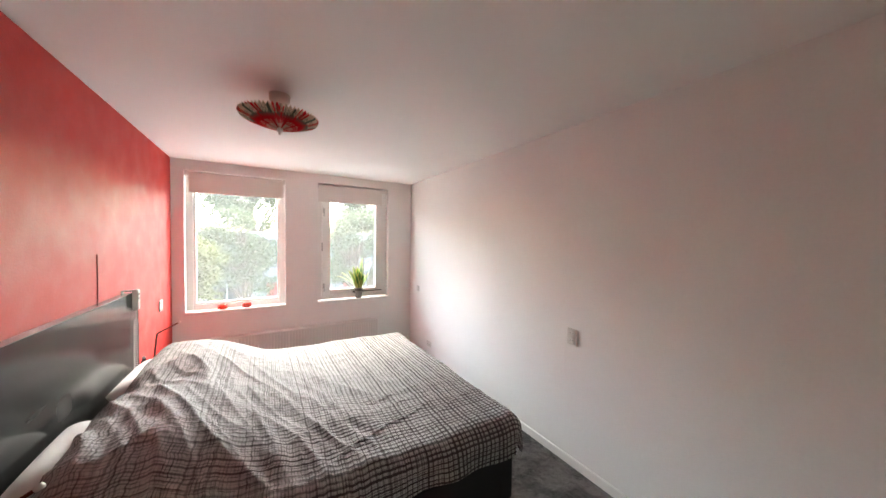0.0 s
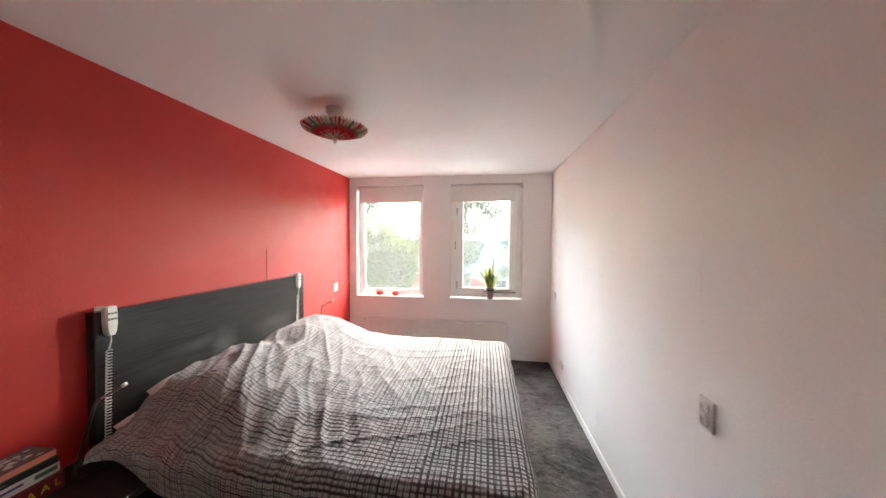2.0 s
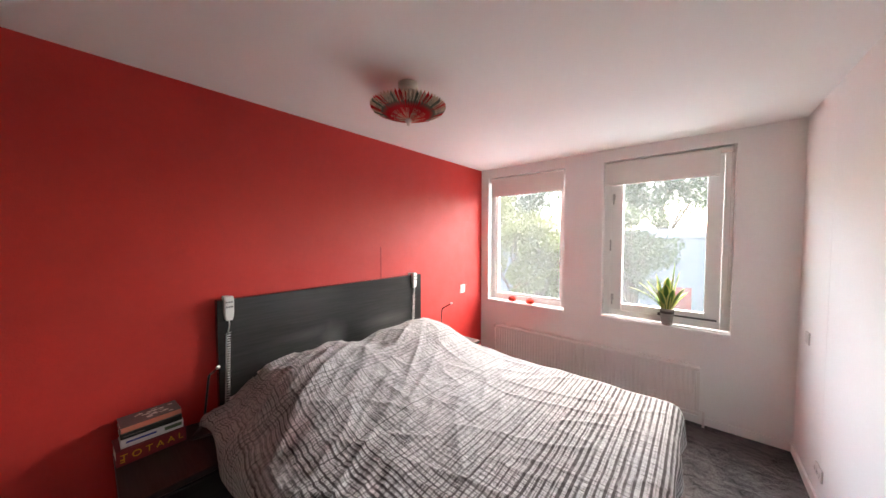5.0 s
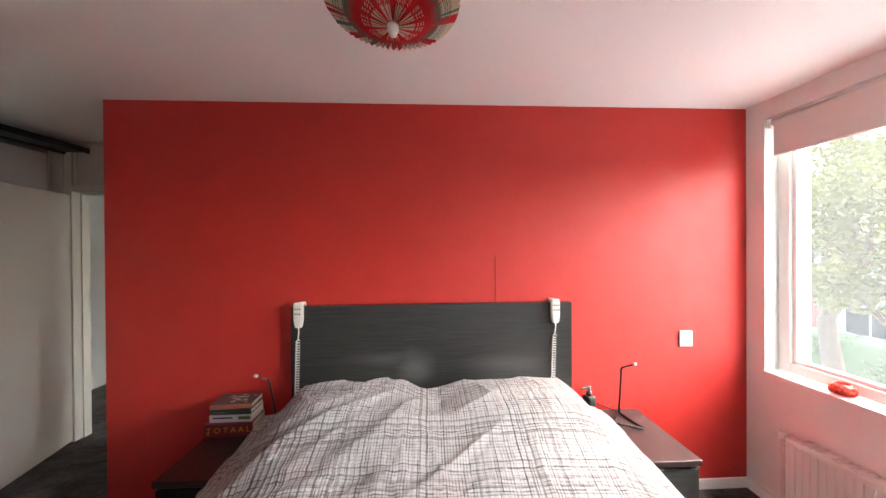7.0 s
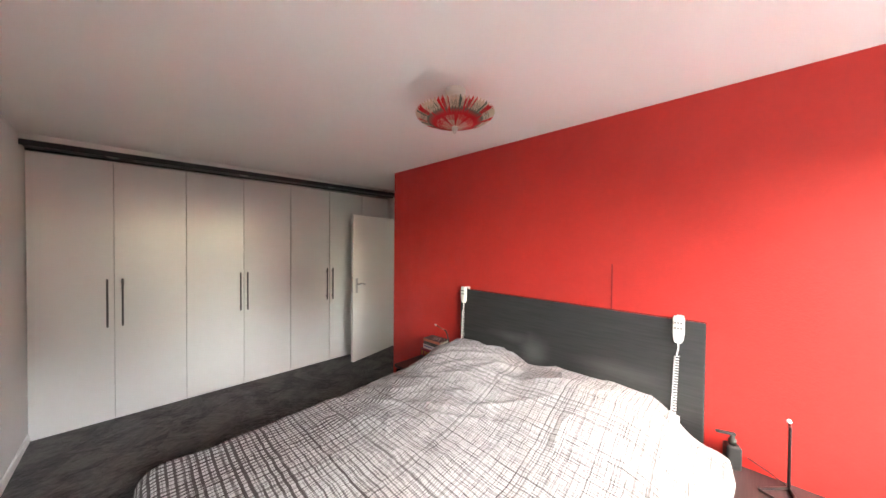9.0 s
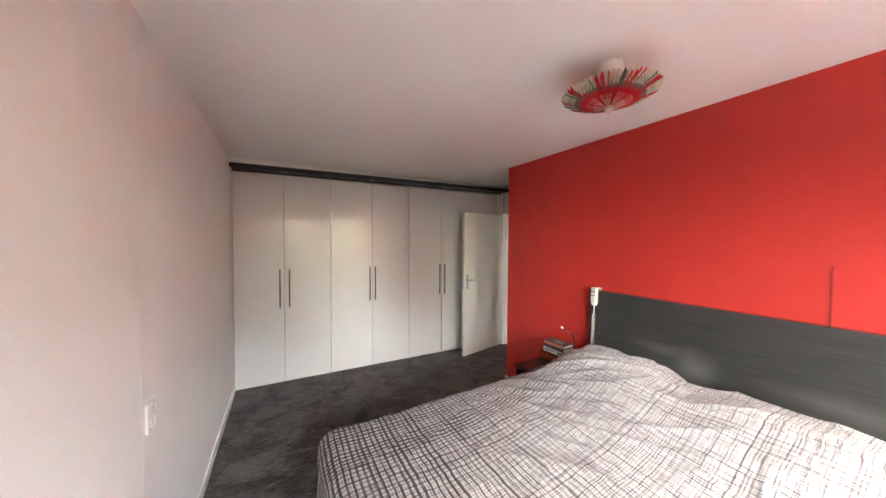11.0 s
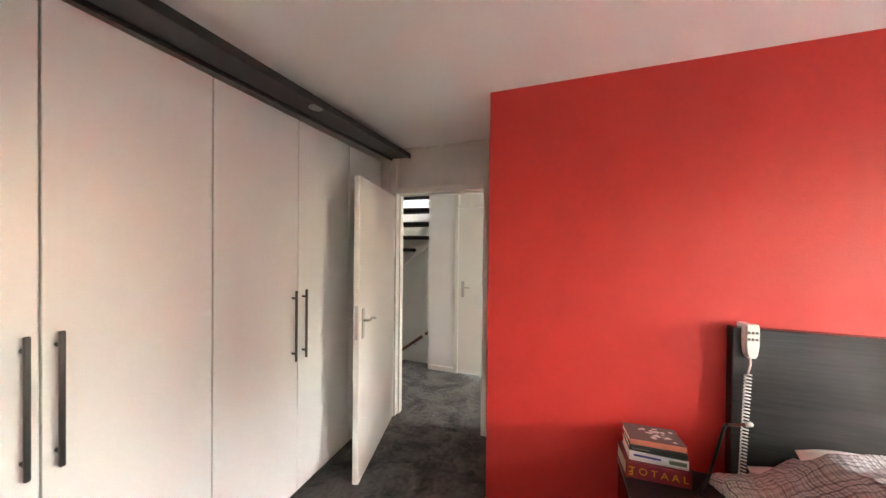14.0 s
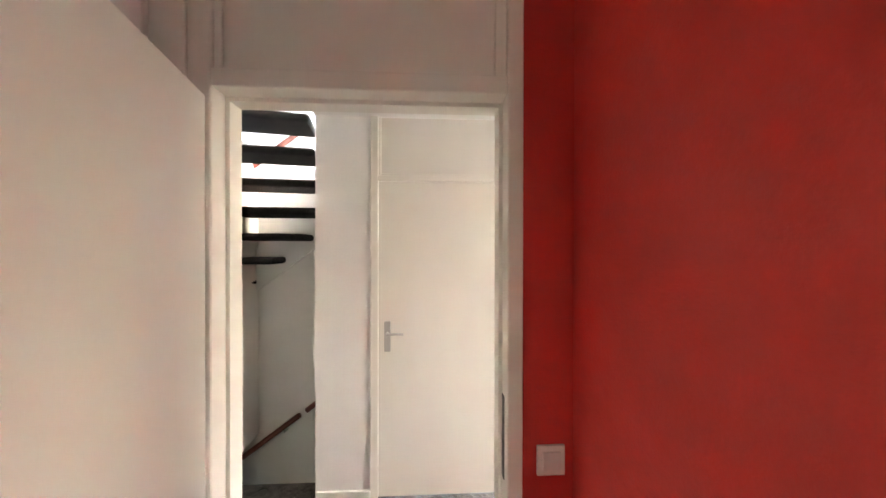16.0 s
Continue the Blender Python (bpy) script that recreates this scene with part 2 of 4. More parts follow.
    f = n.new("ShaderNodeTexNoise"); f.inputs["Scale"].default_value, f.inputs["Detail"].default_value = 45, 5
    l.new(uv.outputs[0], f.inputs["Vector"])
    u = n.new("ShaderNodeBump"); u.inputs["Distance"].default_value = 0.006
    l.new(f.outputs["Fac"], u.inputs["Height"]); l.new(u.outputs[0], p.inputs["Normal"])
    return m


M_CARPET, M_PLAID = carpet_material(), plaid_material()


def glass_material():
    m = bpy.data.materials.new("window_glass")
    m.use_nodes = True
    p = m.node_tree.nodes["Principled BSDF"]
    p.inputs["Transmission Weight"].default_value, p.inputs["Roughness"].default_value, p.inputs["IOR"].default_value = 1.0, 0.0, 1.02
    p.inputs["Base Color"].default_value = (0.62, 0.635, 0.63, 1)
    # a thin translucent white veil, lit by the sky behind it, paints haze over the view
    n, l = m.node_tree.nodes, m.node_tree.links
    haze = n.new("ShaderNodeBsdfTranslucent")
    haze.inputs["Color"].default_value = (0.85, 0.86, 0.86, 1)
    spots = n.new("ShaderNodeTexNoise"); spots.inputs["Scale"].default_value, spots.inputs["Detail"].default_value = 3.0, 6
    film = n.new("ShaderNodeMapRange"); film.inputs["To Min"].default_value, film.inputs["To Max"].default_value = 0.010, 0.028
    l.new(spots.outputs["Fac"], film.inputs["Value"])
    mx = n.new("ShaderNodeMixShader")
    l.new(film.outputs[0], mx.inputs[0]); l.new(p.outputs[0], mx.inputs[1]); l.new(haze.outputs[0], mx.inputs[2])
    l.new(mx.outputs[0], n["Material Output"].inputs["Surface"])
    return m


M_GLASS = glass_material()

# ---- building blocks ----
def box(bm, x0, x1, y0, y1, z0, z1, bevel=0.0, seg=1):
    made = bmesh.ops.create_cube(bm, size=1.0, matrix=Matrix.LocRotScale(((x0 + x1) / 2, (y0 + y1) / 2, (z0 + z1) / 2), None, (x1 - x0, y1 - y0, z1 - z0)))
    if bevel:
        edges = list({e for v in made["verts"] for e in v.link_edges})
        bmesh.ops.bevel(bm, geom=edges, offset=bevel, segments=seg, affect="EDGES", profile=0.5)
    return bm


def boxes(*rows, bevel=0.0, seg=1):
    bm = bmesh.new()
    for r in rows:
        box(bm, *r, bevel=bevel, seg=seg)
    return bm


def lathe(points, segs=24):
    """A turned body round z from (radius, height) pairs."""
    bm = bmesh.new()
    rings = [[bm.verts.new((r * math.cos(2 * math.pi * k / segs), r * math.sin(2 * math.pi * k / segs), z)) for k in range(segs)] for r, z in points]
    for a, b in zip(rings, rings[1:]):
        for k in range(segs):
            bm.faces.new((a[k], a[(k + 1) % segs], b[(k + 1) % segs], b[k]))
    bm.faces.new(rings[0][::-1]); bm.faces.new(rings[-1])
    return bm


def tube(points, radius, segs=10):
    """A round bar along a line of points."""
    bm = bmesh.new()
    pts = [Vector(p) for p in points]
    rings = []
    side = None
    for k, p in enumerate(pts):
        d = (pts[min(k + 1, len(pts) - 1)] - pts[max(k - 1, 0)]).normalized()
        if side is None:
            side = d.orthogonal().normalized()
        side = (side - d * side.dot(d)).normalized()
        up = d.cross(side)
        rings.append([bm.verts.new(p + radius * (math.cos(a) * side + math.sin(a) * up)) for a in (2 * math.pi * i / segs for i in range(segs))])
    for a, b in zip(rings, rings[1:]):
        for k in range(segs):
            bm.faces.new((a[k], a[(k + 1) % segs], b[(k + 1) % segs], b[k]))
    bm.faces.new(rings[0][::-1]); bm.faces.new(rings[-1])
    return bm


def mesh_of(name, bm, material, smooth=False):
    me = bpy.data.meshes.new(name)
    bmesh.ops.recalc_face_normals(bm, faces=bm.faces)
    bm.to_mesh(me)
    bm.free()
    me.materials.append(material)
    if smooth:
        for f in me.polygons:
            f.use_smooth = True
    return me


def part(name, bm, material, parent=None, label="", smooth=False):
    ob = new(name, mesh_of(name, bm, material, smooth))
    ob.parent = parent
    if label:
        ob["label"] = label
    return ob


def setting(name, bm, material, label, category):
    return tagged(part(name, bm, material), label, category, kind="structure")


def thing(name, label, category, group="", at=(0, 0, 0), turn=0, kind=""):
    ob = new(name)
    ob.empty_display_size = 0.1
    ob.matrix_basis = pose(*at, 0, 0, turn)
    return tagged(ob, label, category, group, kind)


# ---- the rooms ----
XR, XE, YN, YS, H = -0.96, 1.772, 4.305, -0.77, 2.434
XD, YR = -1.704, 0.37
W1, W2, WZ0, WZ1 = (-0.853, 0.100), (0.467, 1.416), 0.80, 2.325

bm = boxes((-2.95, 2.0, -1.5, 4.6, -0.2, 0.0))
box(bm, -3.6, -2.95, -0.8, 2.6, -0.2, 0.0)
setting("floor", bm, M_CARPET, "dark charcoal plush carpet with trodden patches", "carpet")
setting("ceiling", boxes((-2.7, 1.9, -1.5, 4.6, H, H + 0.2), (-2.92, -2.7, -0.757, 4.6, H, H + 0.2)), M_CEIL, "smooth off-white painted ceiling", "ceiling")
bm = boxes((XR - 0.1, XR, YR, YN, 0, H))
box(bm, XD - 0.08, XR - 0.1, YR, YR + 0.1, 0, H)
box(bm, XD - 0.08, XD, 0.220, YR, 0, H)
setting("wall_west", bm, M_RED, "bright red embossed wallpaper with a satin sheen", "wall")
setting("wall_east", boxes((XE, XE + 0.2, -1.5, YN + 0.3, 0, H)), M_WHITE, "white textured wallpaper", "wall")
bm = bmesh.new()
Y1 = YN + 0.30
for x0, x1 in ((XR - 0.1, W1[0]), (W1[1], W2[0]), (W2[1], XE)):
    box(bm, x0, x1, YN, Y1, 0, H)
for x0, x1 in (W1, W2):
    box(bm, x0, x1, YN, Y1, 0, WZ0 - 0.03)
    box(bm, x0, x1, YN, Y1, WZ1, H)
setting("wall_north", bm, M_WHITE, "white textured wall with two deep window openings", "wall")
setting("wall_south", boxes((-3.6, XE, -1.62, -1.5, 0, H)), M_WHITE, "plain white wall behind the wardrobe", "wall")

# baseboards
setting("baseboard", boxes((XE - 0.014, XE, YS + 0.0, YN, 0, 0.065), bevel=0.003), M_PAINT, "low white painted skirting board", "baseboard")
setting("baseboard", boxes((XR + 0.014, XE - 0.014, YN - 0.014, YN, 0, 0.065), bevel=0.003), M_PAINT, "low white painted skirting board", "baseboard")
bm = boxes((XR, XR + 0.014, YR - 0.014, YN, 0, 0.065), bevel=0.003)
box(bm, XD, XR, YR - 0.014, YR, 0, 0.065, bevel=0.003)
box(bm, XD, XD + 0.014, 0.223, YR - 0.014, 0, 0.065, bevel=0.003)
setting("baseboard", bm, M_PAINT, "low white painted skirting board", "baseboard")

# ---- windows ----
def window(name, x0, x1, casement):
    """A wooden window in its deep opening: frame, sash, panes, sill, roller blind apart."""
    yf = YN + 0.085
    w = thing(name, "white painted wooden window " + ("with a hinged casement" if casement else "with a fixed pane"), "window", kind="structure")
    f, z0 = 0.062, WZ0
    part("window_frame", boxes((x0, x0 + f, yf, yf + 0.11, z0, WZ1), (x1 - f, x1, yf, yf + 0.11, z0, WZ1),
                               (x0 + f, x1 - f, yf, yf + 0.11, z0, z0 + f), (x0 + f, x1 - f, yf, yf + 0.11, WZ1 - f, WZ1), bevel=0.004), M_PAINT, w)
    i0, i1, j0, j1 = x0 + f, x1 - f, z0 + f, WZ1 - f
    if casement:
        g = 0.072
        k = 0.105
        sash = part("sash", boxes((i0 + .003, i0 + k, yf - 0.02, yf + 0.04, j0 + .003, j1 - .003), (i1 - k, i1 - .003, yf - 0.02, yf + 0.04, j0 + .003, j1 - .003),
                           (i0 + k, i1 - k, yf - 0.02, yf + 0.04, j0 + .003, j0 + g), (i0 + k, i1 - k, yf - 0.02, yf + 0.04, j1 - g, j1 - .003), bevel=0.006, seg=2), M_PAINT, w)
        for z in (0.99, 1.98):
            part("latch", boxes((i0 + 0.012, i0 + 0.036, yf - 0.03, yf - 0.02, z - 0.03, z + 0.03), (i0 + 0.018, i0 + 0.030, yf - 0.048, yf - 0.03, z - 0.075, z + 0.012), bevel=0.003), M_CHROME, sash, "grey metal window catch")
        part("hinge", boxes((i0 - 0.006, i0 + 0.008, yf - 0.03, yf - 0.02, 1.45, 1.56), bevel=0.002), M_CHROME, sash)
        part("stay", boxes((i0 + 0.42, i1 - 0.02, yf - 0.045, yf - 0.02, j0 + 0.016, j0 + 0.028), (i0 + 0.40, i0 + 0.44, yf - 0.05, yf - 0.02, j0 + 0.01, j0 + 0.036), bevel=0.003), M_STEEL, sash, "dark metal window stay")
        i0, i1, j0, j1 = i0 + k, i1 - k, j0 + g, j1 - g
        yg = yf + 0.01
    else:
        g = 0.022
        part("glazing_bead", boxes((i0, i0 + g, yf + 0.015, yf + 0.05, j0, j1), (i1 - g, i1, yf + 0.015, yf + 0.05, j0, j1),
                            (i0 + g, i1 - g, yf + 0.015, yf + 0.05, j0, j0 + g), (i0 + g, i1 - g, yf + 0.015, yf + 0.05, j1 - g, j1), bevel=0.003), M_PAINT, w)
        i0, i1, j0, j1 = i0 + g, i1 - g, j0 + g, j1 - g
        yg = yf + 0.03
    pane = part("pane", boxes((i0, i1, yg, yg + 0.006, j0, j1)), M_GLASS, w)
    pane.visible_shadow = False
    part("window_sill", boxes((x0 - 0.0, x1 + 0.0, YN - 0.022, yf, WZ0 - 0.03, WZ0), bevel=0.005, seg=2), M_SILL, w, "white painted sill board")
    # roller blind, drawn a little way down
    b = thing("roller_blind", "white fabric roller blind pulled down a little", "blind", "blinds at the windows")
    part("roller", tube([(x0 + 0.02, YN + 0.04, WZ1 - 0.032), (x1 - 0.02, YN + 0.04, WZ1 - 0.032)], 0.024, 14), M_BLIND, b, smooth=True)
    zb = 2.105
    e0, e1 = (0.008, 0.095) if casement else (0.038, 0.024)
    part("fabric", boxes((x0 + e0, x1 - e1, YN + 0.014, YN + 0.0165, zb, WZ1 - 0.03)), M_BLIND, b)
    part("bottom_bar", boxes((x0 + e0, x1 - e1, YN + 0.010, YN + 0.022, zb - 0.018, zb), bevel=0.004), M_BLIND, b)
    for x in (x0 + 0.012, x1 - 0.012):
        part("bracket", boxes((x - 0.009, x + 0.009, YN + 0.012, YN + 0.068, WZ1 - 0.06, WZ1 - 0.004), bevel=0.004), M_PLASTIC, b, "pale grey end bracket")
    part("cord", tube([(x1 - 0.026, YN + 0.03, WZ1 - 0.05), (x1 - 0.026, YN + 0.032, 1.7), (x1 - 0.026, YN + 0.03, 1.15)], 0.0022, 6), M_PLASTIC, b)


window("window_1", *W1, False)
window("window_2", *W2, True)

# ---- wardrobe ----
SEAMS = [XE - 0.004, 1.293, 0.795, 0.296, -0.207, -0.709, -1.205, XD + 0.04]
for k, (x1, x0) in enumerate(zip(SEAMS, SEAMS[1:])):
    c = thing("wardrobe", "tall satin white wardrobe unit with a " + ("plain filler panel" if k == 6 else "full-height door"), "wardrobe", "fitted wardrobe row")
    part("carcass", boxes((x0 + 0.001, x1 - 0.001, -1.48, YS - 0.021, 0.0, 2.328)), M_WARD, c)
    d = part("wardrobe_door", boxes((x0 + 0.003, x1 - 0.003, YS - 0.019, YS, 0.022, 2.328), bevel=0.002), M_WARD, c)
    hx = {0: x0 + 0.042, 1: x1 - 0.052, 2: x0 + 0.036, 3: x1 - 0.032, 4: x0 + 0.046, 5: x1 - 0.034}.get(k)
    if hx is not None:
        part("handle", boxes((hx - 0.007, hx + 0.007, YS + 0.03, YS + 0.042, 0.852, 1.280), (hx - 0.005, hx + 0.005, YS, YS + 0.03, 0.892, 0.904),
                             (hx - 0.005, hx + 0.005, YS, YS + 0.03, 1.228, 1.240), bevel=0.0025), M_STEEL, d, "dark steel bar handle")
v = thing("cornice", "dark grey cornice board with recessed spotlights above the wardrobe", "cornice")
def askew(bm):
    """The cornice runs slightly out of line with the wardrobe."""
    for q in bm.verts:
        q.co.y -= 0.036 * (q.co.x - 0.05)
    return bm


part("board", askew(boxes((XD + 0.004, XE - 0.003, -0.736, -0.557, 2.350, 2.377), bevel=0.003)), M_VAL, v)
part("front_rail", askew(boxes((XD + 0.004, XE - 0.003, -0.566, -0.551, 2.339, 2.383), bevel=0.002)), M_BLACKM, v)
part("back_rail", askew(boxes((XD + 0.004, XE - 0.003, -0.743, -0.728, 2.333, 2.383), bevel=0.002)), M_BLACKM, v)
for x in (1.29, 0.324, -0.642):
    sp = part("spotlight", lathe([(0.030, 0), (0.038, 0.0), (0.040, 0.004), (0.038, 0.008), (0.030, 0.008)], 28), M_CHROME, v, "chrome recessed spotlight", True)
    sp.location = (x, -0.603 - 0.036 * (x - 0.05), 2.343)
    part("bulb", lathe([(0.028, 0.0), (0.028, 0.004), (0.012, 0.006)], 20), M_PLASTIC, sp, smooth=True)
setting("trim", boxes((XD + 0.05, XE, -1.48, -0.63, 2.386, H)), M_PAINT, "white filler panel between cornice and ceiling", "trim")

# ---- bedroom door and its frame ----
DF = thing("door_frame", "cream painted door frame with a closed panel above", "door frame", kind="structure")
Y0, Y2 = -0.680, 0.220
part("post", boxes((XD - 0.1, XD + 0.014, Y0, -0.622, 0, H), bevel=0.003), M_DOOR, DF)
part("post", boxes((XD - 0.1, XD + 0.014, 0.176, Y2, 0, H), bevel=0.003), M_DOOR, DF)
part("head", boxes((XD - 0.1, XD + 0.014, -0.622, 0.176, 2.03, 2.08), bevel=0.003), M_DOOR, DF)
part("top_rail", boxes((XD - 0.1, XD + 0.010, -0.622, 0.176, 2.415, H), bevel=0.003), M_DOOR, DF)
part("panel", boxes((XD - 0.06, XD - 0.012, -0.622, 0.176, 2.08, 2.415)), M_DOOR, DF)
part("bead", boxes((XD - 0.012, XD + 0.002, -0.622, -0.604, 2.08, 2.415), (XD - 0.012, XD + 0.002, 0.142, 0.176, 2.08, 2.415), bevel=0.003), M_DOOR, DF)
part("stop", boxes((XD - 0.1, XD - 0.045, -0.622, -0.610, 0, 2.03), (XD - 0.1, XD - 0.045, 0.164, 0.176, 0, 2.03), (XD - 0.1, XD - 0.045, -0.610, 0.164, 2.018, 2.03)), M_DOOR, DF)
part("strike_plate", boxes((XD - 0.040, XD - 0.018, 0.1735, 0.1765, 0.93, 1.17)), M_STEEL, DF, "grey steel strike plate")
setting("wall_southwest", boxes((XD - 0.1, XD, -1.5, Y0, 0, H)), M_DOOR, "cream painted pilaster beside the door frame", "wall")
setting("trim", boxes((XD, XD + 0.02, -0.835, -0.79, 0, 2.36), (XD, XD + 0.012, -0.755, -0.69, 0, H), bevel=0.003), M_DOOR, "cream cover strips beside the door frame", "trim")


def door(name, at, turn, width, height, label):
    d = thing(name, label, "door", at=at, turn=turn, kind="structure")
    part("door_leaf", boxes((0.0, width, -0.02, 0.02, 0.012, height), bevel=0.003), M_DOOR, d)
    return d


ang = math.degrees(math.atan2(0.190, 0.805))
D1 = door("door_1", (XD + 0.018, -0.655, 0), ang, 0.825, 2.005, "cream flush door standing wide open into the room")
for side in (1, -1):
    part("door_plate", boxes((0.745, 0.785, min(side * 0.02, side * 0.028), max(side * 0.02, side * 0.028), 0.945, 1.145), bevel=0.003), M_CHROME, D1)
    pts = [(0.765, side * 0.02, 1.065), (0.765, side * 0.06, 1.065), (0.755, side * 0.068, 1.066)] + [(0.765 - a, side * (0.07 + 0.004 * math.sin(a * 30)), 1.066 + 0.010 * math.sin(a * 40)) for a in (0.03, 0.06, 0.09, 0.12)]
    part("door_handle", tube(pts, 0.009, 10), M_CHROME, D1, "satin chrome lever handle", True)
part("lock_plate", boxes((0.8245, 0.8262, -0.010, 0.010, 0.95, 1.17)), M_CHROME, D1)
for z in (0.25, 1.0, 1.75):
    part("hinge", boxes((-0.012, 0.004, 0.012, 0.026, z - 0.045, z + 0.045), bevel=0.003), M_DOOR, D1)

# ---- hall beyond the door ----
XH = -2.80
setting("wall_hall", boxes((XH - 0.1, XH, -0.757, -0.412, 0, H), (XH - 0.1, XH, 0.50, 2.6, 0, H)), M_WHITE, "white stippled hall wall", "wall")
setting("wall_stairwell", boxes((-3.52, XH - 0.1, -0.745, -0.66, 0, H)), M_WHITE, "white wall beside the stairwell", "wall")
setting("baseboard", boxes((XH, XH + 0.014, -0.747, -0.41, 0, 0.06), bevel=0.003), M_PAINT, "low white painted skirting board", "baseboard")
HF = thing("door_frame", "white painted hall door frame with a panel above", "door frame", kind="structure")
part("post", boxes((XH - 0.1, XH + 0.012, -0.412, -0.364, 0, H), bevel=0.003), M_DOOR, HF)
part("post", boxes((XH - 0.1, XH + 0.012, 0.452, 0.50, 0, H), bevel=0.003), M_DOOR, HF)
part("head", boxes((XH - 0.1, XH + 0.012, -0.364, 0.452, 2.026, 2.06), bevel=0.003), M_DOOR, HF)
part("panel", boxes((XH - 0.06, XH - 0.02, -0.364, 0.452, 2.06, H)), M_DOOR, HF)
part("bead", boxes((XH - 0.02, XH - 0.006, -0.364, -0.348, 2.06, H), (XH - 0.02, XH - 0.006, -0.348, 0.452, 2.06, 2.076), bevel=0.003), M_DOOR, HF)
D2 = thing("door_2", "closed cream flush door across the hall", "door", kind="structure")
part("door_leaf", boxes((XH - 0.035, XH + 0.004, -0.361, 0.449, 0.012, 2.022), bevel=0.003), M_DOOR, D2)
part("door_plate", boxes((XH + 0.004, XH + 0.012, -0.324, -0.284, 0.94, 1.135), bevel=0.003), M_CHROME, D2)
part("door_handle", tube([(XH + 0.01, -0.304, 1.06), (XH + 0.05, -0.304, 1.06), (XH + 0.056, -0.302, 1.06), (XH + 0.056, -0.25, 1.065), (XH + 0.054, -0.20, 1.062)], 0.008, 10), M_CHROME, D2, "satin chrome lever handle", True)
for z in (0.3, 1.7):
    part("hinge", boxes((XH + 0.004, XH + 0.016, 0.440, 0.452, z - 0.045, z + 0.045), bevel=0.003), M_STEEL, D2)
# hall shell: outer walls, the stairwell and an unseen opening added to light it
setting("wall_hall_west", boxes((-3.62, -3.52, -2.7, -0.72, -2.8, 4.6)), M_WHITE, "white stairwell wall", "wall")
setting("wall_hall_south", boxes((-3.62, -1.81, -2.8, -2.7, -2.8, 4.6)), M_WHITE, "white stairwell wall", "wall")
# the gap at z 3.1 to 4.2 is added, sized to let in daylight
setting("wall_hall_east", boxes((-1.81, -1.71, -2.7, -1.5, -2.8, 4.6), (-1.81, -1.71, -1.5, -1.35, H + 0.2, 4.6), (-1.81, -1.71, -0.75, -0.62, H + 0.2, 4.6), (-1.81, -1.71, -1.35, -0.75, H + 0.2, 3.1), (-1.81, -1.71, -1.35, -0.75, 4.2, 4.6), (-2.95, -2.85, -2.7, -0.80, -2.8, -0.21)), M_WHITE, "white stairwell wall", "wall")
setting("wall_stairwell_north", boxes((-3.52, -2.7, -0.72, -0.62, -2.8, -0.21), (-3.52, -1.71, -0.72, -0.62, H + 0.2, 4.6)), M_WHITE, "white stairwell wall", "wall")
setting("floor_landing", boxes((-2.95, -1.81, -2.7, -1.5, -0.2, 0.0)), M_CARPET, "dark charcoal carpet on the landing", "carpet")
setting("ceiling_stairwell", boxes((-3.62, -1.71, -2.8, -0.62, 4.6, 4.7)), M_CEIL, "white ceiling above the stairwell", "ceiling")
setting("wall_hall_north", boxes((-2.8, -2.55, 2.5, 2.6, 0, H), (-1.95, -1.7, 2.5, 2.6, 0, H), (-2.55, -1.95, 2.5, 2.6, 0, 0.9), (-2.55, -1.95, 2.5, 2.6, 2.1, H)), M_WHITE, "white hall wall with a window opening", "wall")
setting("wall_hall_side", boxes((XD - 0.08, XD - 0.02, YR + 0.1, 2.6, 0, H)), M_WHITE, "white hall wall", "wall")

ST = thing("staircase", "open staircase with charcoal carpeted treads on a white string", "staircase")
for k, (y1, x) in enumerate([(-1.50, -3.42), (-1.255, -3.42), (-1.02, -3.38), (-0.83, -3.28), (-0.83, -3.19), (-0.83, -3.07), (-0.83, -2.97)]):
    z = 1.335 + 0.187 * k
    tr = boxes((-0.16, 0.15, -1.1, 0.0, -0.055, 0.0), bevel=0.024, seg=3)
    t = part("tread", tr, M_TREAD, ST, "charcoal carpeted tread", True)
    t.matrix_basis = pose(x, y1, z, 0, 0, -3 + 2.2 * k)
bm = bmesh.new()
sv = [bm.verts.new(p) for p in ((-3.515, -2.2, 0.72), (-3.515, -0.73, 1.80), (-3.515, -0.73, 2.15), (-3.515, -2.2, 1.10))]
f = bm.faces.new(sv)
e = bmesh.ops.extrude_face_region(bm, geom=[f])
bmesh.ops.translate(bm, verts=[q for q in e["geom"] if isinstance(q, bmesh.types.BMVert)], vec=(0.03, 0, 0))
part("string", bm, M_PAINT, ST, "white painted stair string")
for name, a, b in (("handrail", (-3.46, -2.2, 1.75), (-3.46, -1.12, 2.58)), ("handrail", (-3.46, -2.2, -0.60), (-3.46, -1.13, 0.185)), ("handrail", (-3.46, -1.07, 0.225), (-3.46, -0.74, 0.47))):
    hr = thing(name, "red-brown wooden wall handrail in the stairwell", "handrail", "stair handrails")
    part("rail", tube([a, [(p + q) / 2 for p, q in zip(a, b)], b], 0.022, 12), M_RAIL, hr, smooth=True)
    m = [p * 0.12 + q * 0.88 for p, q in zip(a, b)]
    part("bracket", tube([m, (m[0] - 0.01, m[1], m[2] - 0.05), (-3.52, m[1], m[2] - 0.06)], 0.008, 8), M_CHROME, hr, smooth=True)
hall_light = new("hall_window_light", bpy.data.lights.new("hall_window_light", "AREA"))
